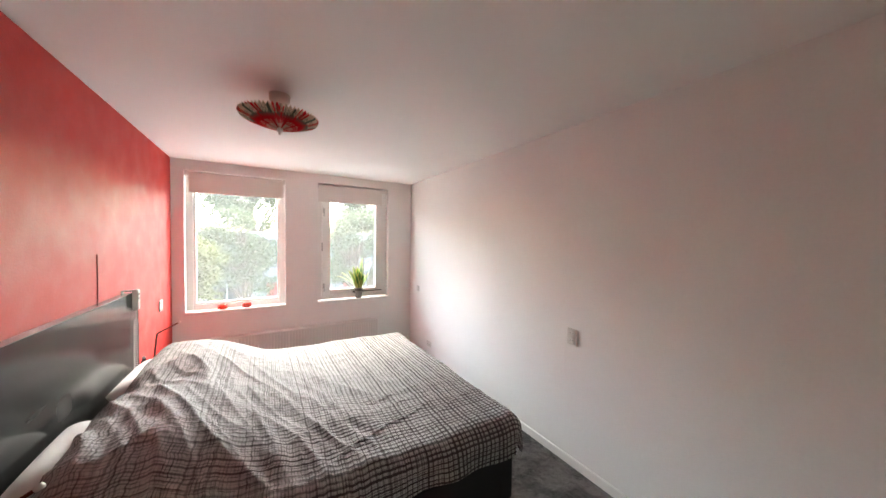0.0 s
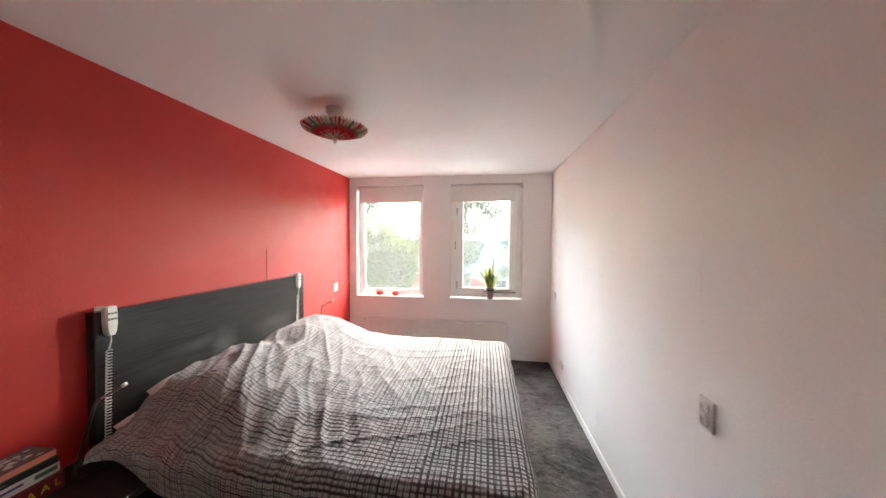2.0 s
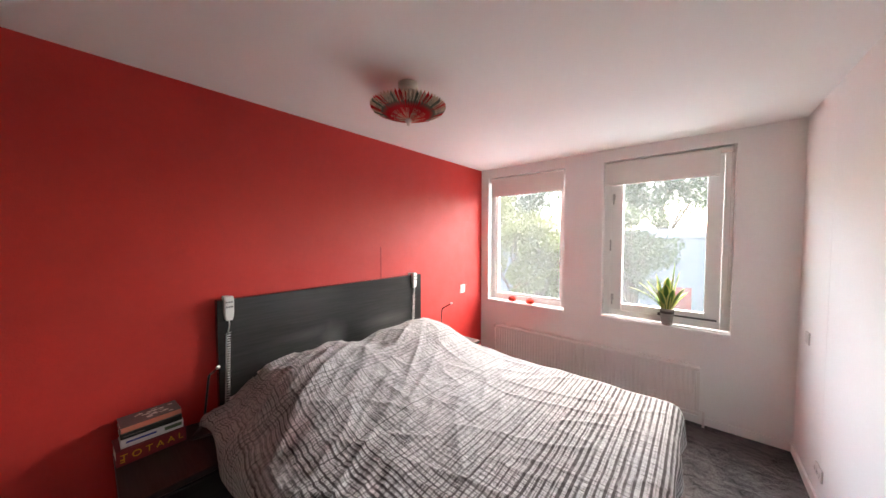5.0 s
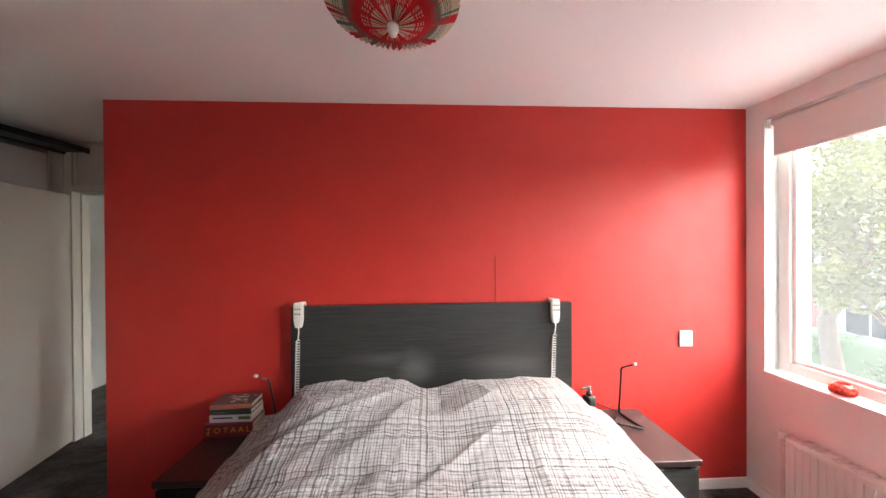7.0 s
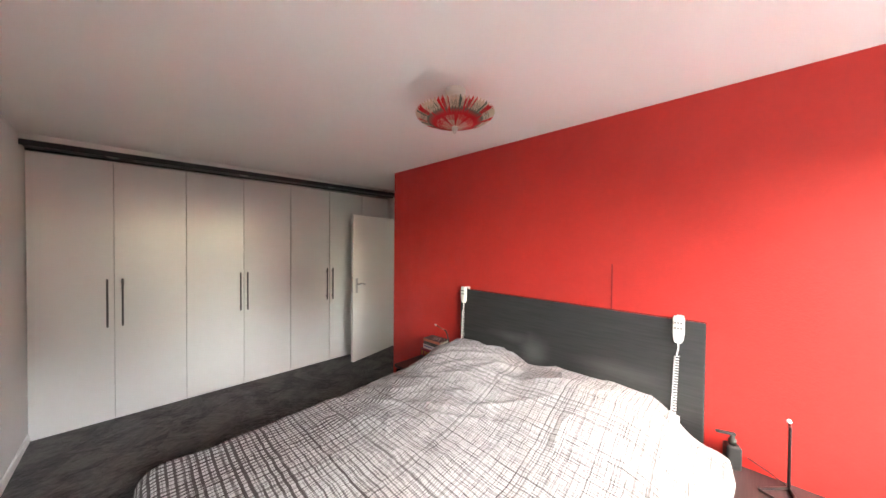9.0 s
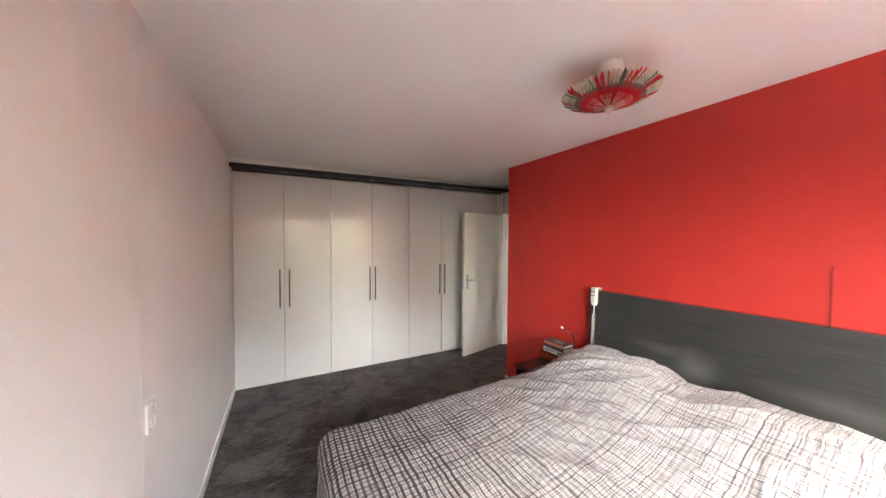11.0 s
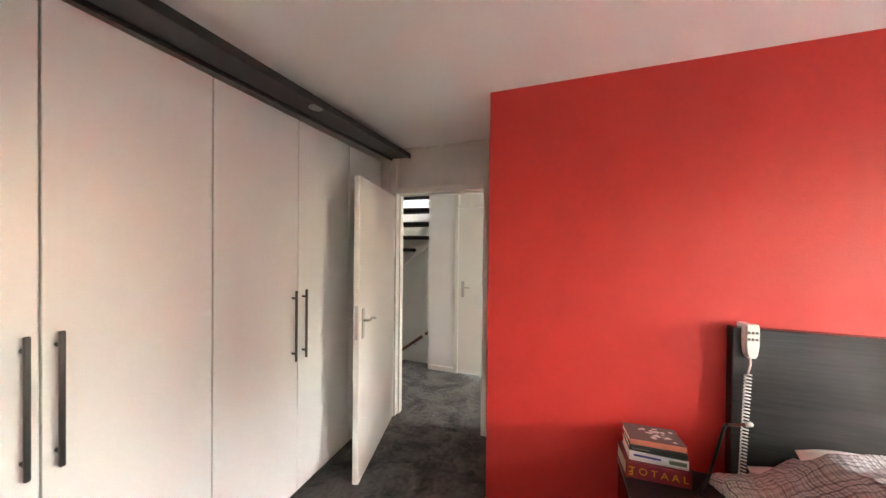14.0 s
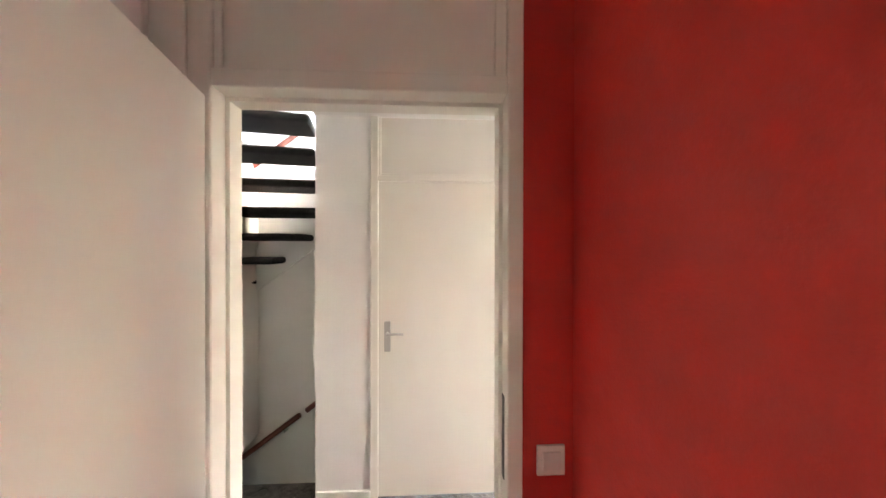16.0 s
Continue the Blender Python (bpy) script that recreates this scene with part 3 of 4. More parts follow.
hall_light.data.shape, hall_light.data.size, hall_light.data.size_y, hall_light.data.energy = "RECTANGLE", 0.6, 1.2, 0.26
hall_light.data.color = (0.97, 1.0, 0.98)
hall_light.matrix_world = look((-2.25, 2.54, 1.5), (-2.25, 0, 1.3))

# ---- bed ----
BX0, BX1, BY0, BY1 = -0.85, 1.15, 1.45, 3.10
B = thing("bed", "double bed with a black-brown headboard and fabric base", "bed")
part("base", boxes((BX0, BX1, BY0, BY1, 0.07, 0.36), bevel=0.012, seg=2), M_BASE, B)
part("mattress", boxes((BX0 + 0.01, BX1 - 0.01, BY0 + 0.01, BY1 - 0.01, 0.362, 0.56), bevel=0.04, seg=3), M_LINEN, B)
for x in (BX0 + 0.12, BX1 - 0.12):
    for y in (BY0 + 0.12, BY1 - 0.12):
        lg = part("leg", lathe([(0.03, 0.0), (0.032, 0.01), (0.026, 0.07)], 16), M_BLACKM, B, smooth=True)
        lg.location = (x, y, 0)
part("headboard", boxes((-0.955, -0.905, 1.452, 3.128, 0.12, 1.22), bevel=0.004, seg=2), M_HEADBOARD, B, "black-brown oak headboard with pale reflections painted in")


def fold_height(x, y):
    """The height of the bedding above the mattress at a place on the bed: two pillow mounds, a dip between, long soft creases."""
    def mound(cx, cy, sx, sy, h):
        return h * math.exp(-((x - cx) / sx) ** 2 - ((y - cy) / sy) ** 2)
    flat = 1 / (1 + math.exp(-(y - 1.53) / 0.05)) / (1 + math.exp((y - 3.06) / 0.05))
    z = 0.235 * flat * math.exp(-(max(0.0, x + 0.55) / 0.42) ** 2) * (1 - 0.5 * max(0.0, min(1.0, (-0.66 - x) / 0.14)) ** 2)
    z -= mound(-0.6, 2.28, 0.3, 0.13, 0.045)
    z += mound(-0.5, 2.75, 0.35, 0.3, 0.02) + mound(0.05, 2.2, 0.6, 0.7, 0.03)
    return z


def creases(a, b):
    """Gathered folds that fan out from the pillows, and small crumples."""
    head = max(0.0, 1 - max(0.0, a + 0.45) / 1.15) * max(0.08, min(1.0, (2.7 - b) / 0.8))
    t, along = 0.8 * a + 0.5 * b, 0.5 * a - 0.8 * b
    q = noise.noise(Vector((along * 1.6, t * 8.5, 0.3)))
    r = noise.noise(Vector((along * 2.4 + 5, t * 17.0 + along * 2, 1.7)))
    z = head ** 0.7 * ((1 - abs(q)) ** 4.5 * 0.026 + (1 - abs(r)) ** 4.5 * 0.011)
    z += 0.010 * noise.noise(Vector((a * 2.2, b * 2.2, 4.0))) + 0.003 * noise.noise(Vector((a * 11, b * 9, 8.0)))
    s = noise.noise(Vector((a * 1.4 + b * 2.0, (b - a * 0.5) * 5, 9.0)))
    z += (1 - abs(s)) ** 9 * 0.008
    return z


def duvet():
    """A sheet laid over the bed: flat on top, rounded at the sides and hanging down, with a wavy hem."""
    x_in0, x_in1, y_in0, y_in1, r = -0.66, 1.075, 1.445, 3.145, 0.09
    hang = 0.235
    na, nb = 240, 260
    a0, a1, b0, b1 = -0.80, x_in1 + hang, y_in0 - hang, y_in1 + hang
    verts = []
    for i in range(na + 1):
        for j in range(nb + 1):
            u, v = i / na, j / nb
            a, b = a0 + (a1 - a0) * u, b0 + (b1 - b0) * v
            hem = 0.012 * math.sin(a * 9 + b * 7) + 0.016 * noise.noise(Vector((a * 4, b * 4, 2)))
            qx, qy = min(max(a, x_in0 - 1), x_in1), min(max(b, y_in0), y_in1)
            dx, dy = a - qx, b - qy
            d = math.hypot(dx, dy)
            # cloth pulled in at the corner hangs less deep
            if dx and dy:
                d *= 0.86
            top = 0.615 + fold_height(qx, qy)
            side = 1.0
            if d > 1e-6:
                m_ = math.hypot(dx, dy)
                nx, ny = dx / m_, dy / m_
                if d < r * math.pi / 2:
                    out, down = r * math.sin(d / r), r * (1 - math.cos(d / r))
                else:
                    out, down = r, r + (d - r * math.pi / 2)
                wave = max(0.0, down - 0.03) / 0.2
                along = qx * 1.0 + qy * 1.0 + math.atan2(ny, nx) * 0.35
                out += wave * (0.018 * math.sin(along * 17) + 0.014 * noise.noise(Vector((along * 7, d * 2, 3))))
                if dy < 0 and qx < 0.1:
                    out += 0.01 * (0.1 - qx) * wave
                x, y, z = qx + nx * out, qy + ny * out, top - down
                z += hem * min(1.0, d / 0.2)
                # the hem is hitched up beside the pillows
                if dy:
                    z += 0.13 * min(1.0, max(0.0, (-0.30 - a) / 0.4)) * min(1.0, down / 0.2)
                side = max(0.25, 1 - d / 0.3)
            else:
                x, y, z = qx, qy, top
            z += creases(a, b) * side
            verts.append((x, y, z))
    faces = [(i * (nb + 1) + j, (i + 1) * (nb + 1) + j, (i + 1) * (nb + 1) + j + 1, i * (nb + 1) + j + 1) for i in range(na) for j in range(nb)]
    me = bpy.data.meshes.new("duvet")
    me.from_pydata(verts, [], faces)
    # cloth coordinates by length along the sheet, so that steep parts are not stretched
    P = np.array(verts).reshape(na + 1, nb + 1, 3)
    la = np.concatenate([np.zeros((1, nb + 1)), np.cumsum(np.linalg.norm(np.diff(P, axis=0), axis=2), 0)])
    lb = np.concatenate([np.zeros((na + 1, 1)), np.cumsum(np.linalg.norm(np.diff(P, axis=1), axis=2), 1)], 1)
    ia, ib = int(na * 0.8), nb // 2
    uvs = np.stack([a0 + (a1 - a0) * 0.8 + la - la[ia], (b0 + b1) / 2 + lb - lb[:, ib:ib + 1]], 2).reshape(-1, 2)
    layer = me.uv_layers.new(name="cloth")
    layer.data.foreach_set("uv", np.array([uvs[l.vertex_index] for l in me.loops]).ravel())
    for f in me.polygons:
        f.use_smooth = True
    me.materials.append(M_PLAID)
    ob = new("duvet", me)
    so = ob.modifiers.new("thickness", "SOLIDIFY")
    so.thickness, so.offset = 0.022, -1.0
    return tagged(ob, "rumpled off-white duvet with brown-black plaid lines, spread over the bed", "duvet")


duvet()


def pillow(at, turn, sx, sy, sz, tilt=0.0):
    """A soft stuffed cushion shape with pinched corners."""
    n = 26
    verts, faces = [], []
    for s in (1, -1):
        for i in range(n + 1):
            for j in range(n + 1):
                u, v = 2 * i / n - 1, 2 * j / n - 1
                h = max(0.0, (1 - u ** 4) * (1 - v ** 4)) ** 0.6
                w = 1 - 0.07 * (u * u * v * v) + 0.03 * (u * u + v * v - 1)
                verts.append((u * sx / 2 * w, v * sy / 2 * w, s * sz / 2 * h * (1 + 0.12 * noise.noise(Vector((u * 2, v * 2, s * 3 + at[1]))))))
    m = (n + 1) ** 2
    for i in range(n):
        for j in range(n):
            a = i * (n + 1) + j
            faces += [(a, a + n + 1, a + n + 2, a + 1), (m + a, m + a + 1, m + a + n + 2, m + a + n + 1)]
    me = bpy.data.meshes.new("pillow")
    me.from_pydata(verts, [], faces)
    for f in me.polygons:
        f.use_smooth = True
    me.materials.append(M_LINEN)
    ob = new("pillow", me)
    ob.matrix_basis = pose(*at, 0, tilt, turn)
    return tagged(ob, "plump white cotton pillow against the headboard", "pillow", "pillows on the bed")


pillow((-0.735, 1.81, 0.615), 1, 0.30, 0.66, 0.13, 14)
pillow((-0.735, 1.88, 0.695), 2, 0.31, 0.50, 0.18, 24)
pillow((-0.735, 2.76, 0.66), -2, 0.31, 0.56, 0.18, 24)


def handset(y, z=1.242):
    """A bed remote hung over the headboard's edge, with its coiled lead."""
    h = thing("bed_remote", "white plastic bed remote with grey buttons and a coiled lead", "remote", "bed remotes", (-0.902, y, 0))
    bm = bmesh.new()
    prof = [(-0.022, 0.0), (-0.025, -0.02), (-0.025, -0.09), (-0.021, -0.125), (-0.014, -0.142), (0.014, -0.142), (0.021, -0.125), (0.025, -0.09), (0.025, -0.02), (0.022, 0.0)]
    f = bm.faces.new([bm.verts.new((0.0, b, z + c)) for b, c in prof])
    e = bmesh.ops.extrude_face_region(bm, geom=[f])
    bmesh.ops.translate(bm, verts=[q for q in e["geom"] if isinstance(q, bmesh.types.BMVert)], vec=(0.028, 0, 0))
    bmesh.ops.bevel(bm, geom=[q for q in bm.edges if q.calc_length() > 0.0 and all(v.co.x > 0.02 for v in q.verts)], offset=0.006, segments=2, affect="EDGES")
    body = part("body", bm, M_PLASTIC, h)
    part("hook", boxes((-0.058, 0.004, -0.016, 0.016, z - 0.012, z - 0.004), (-0.058, -0.052, -0.016, 0.016, z - 0.05, z - 0.012), bevel=0.002), M_PLASTIC, h)
    for r_ in (0, 1):
        for c_ in (-1, 0, 1):
            part("button", boxes((0.027, 0.031, c_ * 0.013 - 0.004, c_ * 0.013 + 0.004, z - 0.038 - r_ * 0.028, z - 0.028 - r_ * 0.028), bevel=0.001), M_GREYP, body)
    part("lead", tube([(0.014, 0, z - 0.14), (0.014, 0.001, z - 0.17), (0.012, -0.004, z - 0.20), (0.010, -0.006, z - 0.212)], 0.0035, 8), M_PLASTIC, h, smooth=True)
    turns, z1, z2 = 36, z - 0.212, z - 0.74
    pts = [(0.011 + 0.0100 * math.cos(k * math.pi / 5), -0.006 - 0.016 * k / (turns * 10) + 0.0108 * math.sin(k * math.pi / 5), z1 + (z2 - z1) * k / (turns * 10)) for k in range(turns * 10 + 1)]
    part("coil", tube(pts, 0.0025, 6), M_PLASTIC, h, "white coiled lead", True)


handset(1.505)
handset(3.018)


# ---- bedside tables ----
def bedside(y0, y1):
    x0, x1, z = -0.958, -0.50, 0.530
    t = thing("nightstand", "black-brown wooden bedside table with two drawers", "nightstand", "bedside tables")
    part("top", boxes((x0, x1 + 0.012, y0, y1, z - 0.03, z), bevel=0.003), M_OAKX, t)
    part("side", boxes((x0, x1 - 0.02, y0 + 0.004, y0 + 0.03, 0.0, z - 0.03), bevel=0.002), M_OAK, t)
    part("side", boxes((x0, x1 - 0.02, y1 - 0.03, y1 - 0.004, 0.0, z - 0.03), bevel=0.002), M_OAK, t)
    part("back", boxes((x0, x0 + 0.01, y0 + 0.03, y1 - 0.03, 0.03, z - 0.03)), M_OAK, t)
    for a, b in ((0.05, 0.235), (0.243, z - 0.048)):
        part("drawer", boxes((x0 + 0.02, x1, y0 + 0.006, y1 - 0.006, a, b), bevel=0.003), M_OAK, t)


bedside(1.03, 1.43)
bedside(3.165, 3.565)


def book(at, turn, w, d, h, cover, label, tilt=0):
    """A closed book lying flat: w along the spine, d across; spine on the +x side."""
    b = thing("book", label, "book", "stack of books", at, turn)
    part("cover", boxes((-d / 2, d / 2, -w / 2, w / 2, 0, 0.003), (-d / 2, d / 2, -w / 2, w / 2, h - 0.003, h), (d / 2 - 0.004, d / 2, -w / 2, w / 2, 0.003, h - 0.003), bevel=0.001), cover, b)
    part("pages", boxes((-d / 2 + 0.004, d / 2 - 0.004, -w / 2 + 0.004, w / 2 - 0.004, 0.003, h - 0.003)), M_PAGES, b, "cream page block")
    return b


M_PAGES = mat("book_pages", (0.70, 0.63, 0.54), 0.9, 0.12, 3, 0.001, 300, fine=0.15, fscale=400)
M_BRED = mat("dark_red_cover", (0.22, 0.018, 0.028), 0.4, 0.1, 12)
M_BWHITE = mat("white_cover", (0.62, 0.60, 0.60), 0.4, 0.08, 12)
M_BBLACK = mat("black_cover", (0.025, 0.028, 0.025), 0.35, 0.2, 12)
M_BSALMON = mat("salmon_spine", (0.50, 0.16, 0.10), 0.45, 0.1, 12)
M_BPHOTO = mat("dim_photo_print", (0.085, 0.06, 0.055), 0.3, 0.5, 24)
M_BLUEINK = mat("blue_ink", (0.03, 0.05, 0.25), 0.5)
M_YELLOW = mat("yellow_print", (0.72, 0.42, 0.03), 0.5)
M_GREYPRINT = mat("pale_print", (0.22, 0.19, 0.18), 0.4, 0.9, 45)
M_PALEPRINT = mat("pale_splash_print", (0.60, 0.56, 0.52), 0.4, 0.4, 60)
M_GREEN = mat("green_print", (0.07, 0.10, 0.05), 0.4, 0.3, 30)


def lettering(text, size, parent, m, material, name="lettering"):
    cu = bpy.data.curves.new(name, "FONT")
    cu.body, cu.size, cu.extrude, cu.align_x, cu.align_y = text, size, 0.0004, "CENTER", "CENTER"
    tmp = new("tmp_text", cu)
    me = bpy.data.meshes.new_from_object(tmp)
    bpy.data.objects.remove(tmp)
    me.materials.clear(); me.materials.append(material)
    ob = new(name, me)
    ob.parent, ob.matrix_basis = parent, m
    return ob


ZN = 0.532
b1 = book((-0.880, 1.155, ZN), 3, 0.25, 0.150, 0.070, M_BRED, "thick dark red book with yellow capitals on its spine")
lettering("T O T A A L", 0.043, b1, pose(0.0761, 0.0, 0.035, 90, 0, 90), M_YELLOW)
part("small_title", boxes((0.0748, 0.0756, -0.112, -0.097, 0.014, 0.019), (0.0748, 0.0756, -0.112, -0.097, 0.026, 0.031)), M_YELLOW, b1)
b2 = book((-0.885, 1.162, ZN + 0.071), 1, 0.225, 0.132, 0.040, M_BWHITE, "white paperback with a blue printed spine")
part("title", boxes((0.0661, 0.0667, -0.095, 0.01, 0.020, 0.029)), M_BLUEINK, b2)
part("spine_picture", boxes((0.0661, 0.0667, 0.04, 0.105, 0.014, 0.031)), M_GREEN, b2)
b3 = book((-0.885, 1.161, ZN + 0.112), 0, 0.220, 0.130, 0.028, M_BBLACK, "black paperback with a green photo band")
part("subtitle", boxes((0.0651, 0.0657, -0.10, -0.03, 0.011, 0.014)), M_GREYPRINT, b3)
b4 = book((-0.888, 1.158, ZN + 0.141), 3, 0.218, 0.130, 0.028, M_BPHOTO, "paperback with a dark photographic cover and salmon spine")
part("spine", boxes((0.0651, 0.0662, -0.108, 0.108, 0.002, 0.026)), M_BSALMON, b4, "salmon spine")
rg = random.Random(5)
bm = bmesh.new()
for k in range(26):
    # pale blots of a printed photograph on the cover
    cx, cy, r0 = rg.gauss(0.0, 0.024), rg.gauss(0.012, 0.036), rg.uniform(0.004, 0.013)
    turn, sides = rg.uniform(0, 6.28), rg.randint(5, 8)
    bm.faces.new([bm.verts.new((max(-0.058, min(0.058, cx + r0 * rg.uniform(0.5, 1.0) * math.cos(turn + 6.283 * j / sides))),
                                max(-0.10, min(0.10, cy + 1.5 * r0 * rg.uniform(0.5, 1.0) * math.sin(turn + 6.283 * j / sides))), 0.0284 + 0.00002 * k)) for j in range(sides)])
part("cover_picture", bm, M_PALEPRINT, b4)


def reading_lamp(at, turn, h=1.0, lean=1.0):
    """A small bent-tube lamp on a triangular wire foot, with a slim head."""
    l_ = thing("reading_lamp", "slim black and chrome reading lamp on a triangular wire foot", "lamp", "bedside reading lamps", at, turn)
    part("foot", tube([(0.0, 0.0, 0.006), (0.11, -0.085, 0.006), (0.117, -0.082, 0.006), (0.165, 0.045, 0.006), (0.16, 0.052, 0.006), (0.0, 0.0, 0.006)], 0.0058, 8), M_BLACKM, l_, "black triangular wire foot", True)
    up = lambda pts: [(x - (1 - lean) * min(x, 0.088), y, 0.006 + (z - 0.006) * h) for x, y, z in pts]
    part("stem", tube(up([(0.0, 0, 0.006), (0.030, 0, 0.10), (0.060, 0.0, 0.20), (0.080, 0.0, 0.268), (0.088, 0.0, 0.288), (0.100, 0.0, 0.299), (0.116, 0.0, 0.308)]), 0.0058, 10), M_BLACKM, l_, smooth=True)
    part("head", tube(up([(0.116, 0, 0.308), (0.165, 0, 0.334), (0.222, 0, 0.366)]), 0.0055, 10), M_RAIL, l_, "thin copper-red lamp head", True)
    part("bulb", tube(up([(0.222, 0, 0.366), (0.236, 0, 0.374)]), 0.0085, 10), M_PLASTIC, l_, smooth=True)


def lamp_cord(points):
    tagged(part("power_cord", tube(points, 0.0028, 6), M_BLACKM, smooth=True), "thin black power cord behind the bedside table", "cable", "lamp power cords")


reading_lamp((-0.905, 1.375, ZN - 0.001), 4, 1.06, 1.25)
lamp_cord([(-0.905, 1.375, ZN + 0.003), (-0.93, 1.37, ZN + 0.003), (-0.945, 1.33, ZN + 0.003), (-0.950, 1.27, ZN + 0.003)])
lamp_cord([(-0.905, 3.42, ZN + 0.003), (-0.93, 3.405, ZN + 0.004), (-0.952, 3.36, ZN + 0.02), (-0.955, 3.29, ZN + 0.05)])
reading_lamp((-0.905, 3.42, ZN - 0.001), -6, 1.0, 0.35)

pb = thing("soap_pump", "black pump bottle on the bedside table", "bottle", at=(-0.91, 3.235, ZN - 0.001), turn=20)
part("bottle", boxes((-0.03, 0.03, -0.03, 0.03, 0, 0.115), bevel=0.012, seg=3), M_BLACKM, pb)
cl = part("collar", lathe([(0.016, 0.115), (0.016, 0.14), (0.010, 0.142), (0.010, 0.165)], 16), M_STEEL, pb, smooth=True)
part("nozzle", boxes((-0.009, 0.009, -0.065, 0.012, 0.160, 0.172), bevel=0.003), M_BLACKM, pb)

# ---- radiator ----
R = thing("radiator", "long low white panel radiator with vertical flutes", "radiator")
RX0, RX1, RZ0, RZ1, RY = -0.68, 1.238, 0.10, 0.502, YN - 0.085
bm = bmesh.new()
n_fl = 58
xs = []
for k in range(n_fl):
    x = RX0 + 0.02 + (RX1 - RX0 - 0.04) * k / n_fl
    w = (RX1 - RX0 - 0.04) / n_fl
    xs += [(x, 0.0), (x + w * 0.62, 0.0), (x + w * 0.72, 0.004), (x + w * 0.9, 0.004)]
xs.append((RX1 - 0.02, 0.0))
lo = [bm.verts.new((x, RY + d, RZ0 + 0.03)) for x, d in xs]
hi = [bm.verts.new((x, RY + d, RZ1 - 0.03)) for x, d in xs]
for k in range(len(xs) - 1):
    bm.faces.new((lo[k], lo[k + 1], hi[k + 1], hi[k]))
box(bm, RX0, RX1, RY - 0.002, RY + 0.05, RZ1 - 0.03, RZ1, bevel=0.006, seg=2)
box(bm, RX0, RX1, RY - 0.002, RY + 0.05, RZ0, RZ0 + 0.03, bevel=0.006, seg=2)
box(bm, RX0, RX0 + 0.02, RY - 0.001, RY + 0.05, RZ0 + 0.03, RZ1 - 0.03)
box(bm, RX1 - 0.02, RX1, RY - 0.001, RY + 0.05, RZ0 + 0.03, RZ1 - 0.03)
part("panel", bm, M_RAD, R)
part("top_grille", boxes(*[(RX0 + 0.05 + 0.03 * k, RX0 + 0.068 + 0.03 * k, RY + 0.01, RY + 0.075, RZ1, RZ1 + 0.004) for k in range(60)]), M_RAD, R)
for x in (RX0 + 0.3, RX1 - 0.34):
    part("bracket", boxes((x, x + 0.04, RY + 0.05, YN - 0.001, RZ0 + 0.05, RZ1 - 0.05)), M_RAD, R)
part("pipe", tube([(RX0 - 0.035, RY + 0.03, 0.0), (RX0 - 0.035, RY + 0.03, 0.12), (RX0 - 0.035, RY + 0.03, 0.46)], 0.009, 12), M_RAD, R, smooth=True)
part("pipe", tube([(RX0 - 0.035, RY + 0.03, 0.45), (RX0 + 0.01, RY + 0.03, 0.45)], 0.009, 12), M_RAD, R, smooth=True)
part("pipe", tube([(RX1 - 0.01, RY + 0.03, 0.13), (RX1 + 0.03, RY + 0.03, 0.13), (RX1 + 0.03, RY + 0.03, 0.0)], 0.009, 12), M_RAD, R, smooth=True)
vk = part("valve", lathe([(0.017, 0), (0.02, 0.005), (0.02, 0.035), (0.014, 0.042)], 16), M_PLASTIC, R, "cream thermostat knob", True)
vk.location = (RX0 - 0.035, RY + 0.03, 0.465)

# ---- ceiling lamp ----
M_LBASE = mat("cream_lamp_base", (0.70, 0.66, 0.58), 0.5)


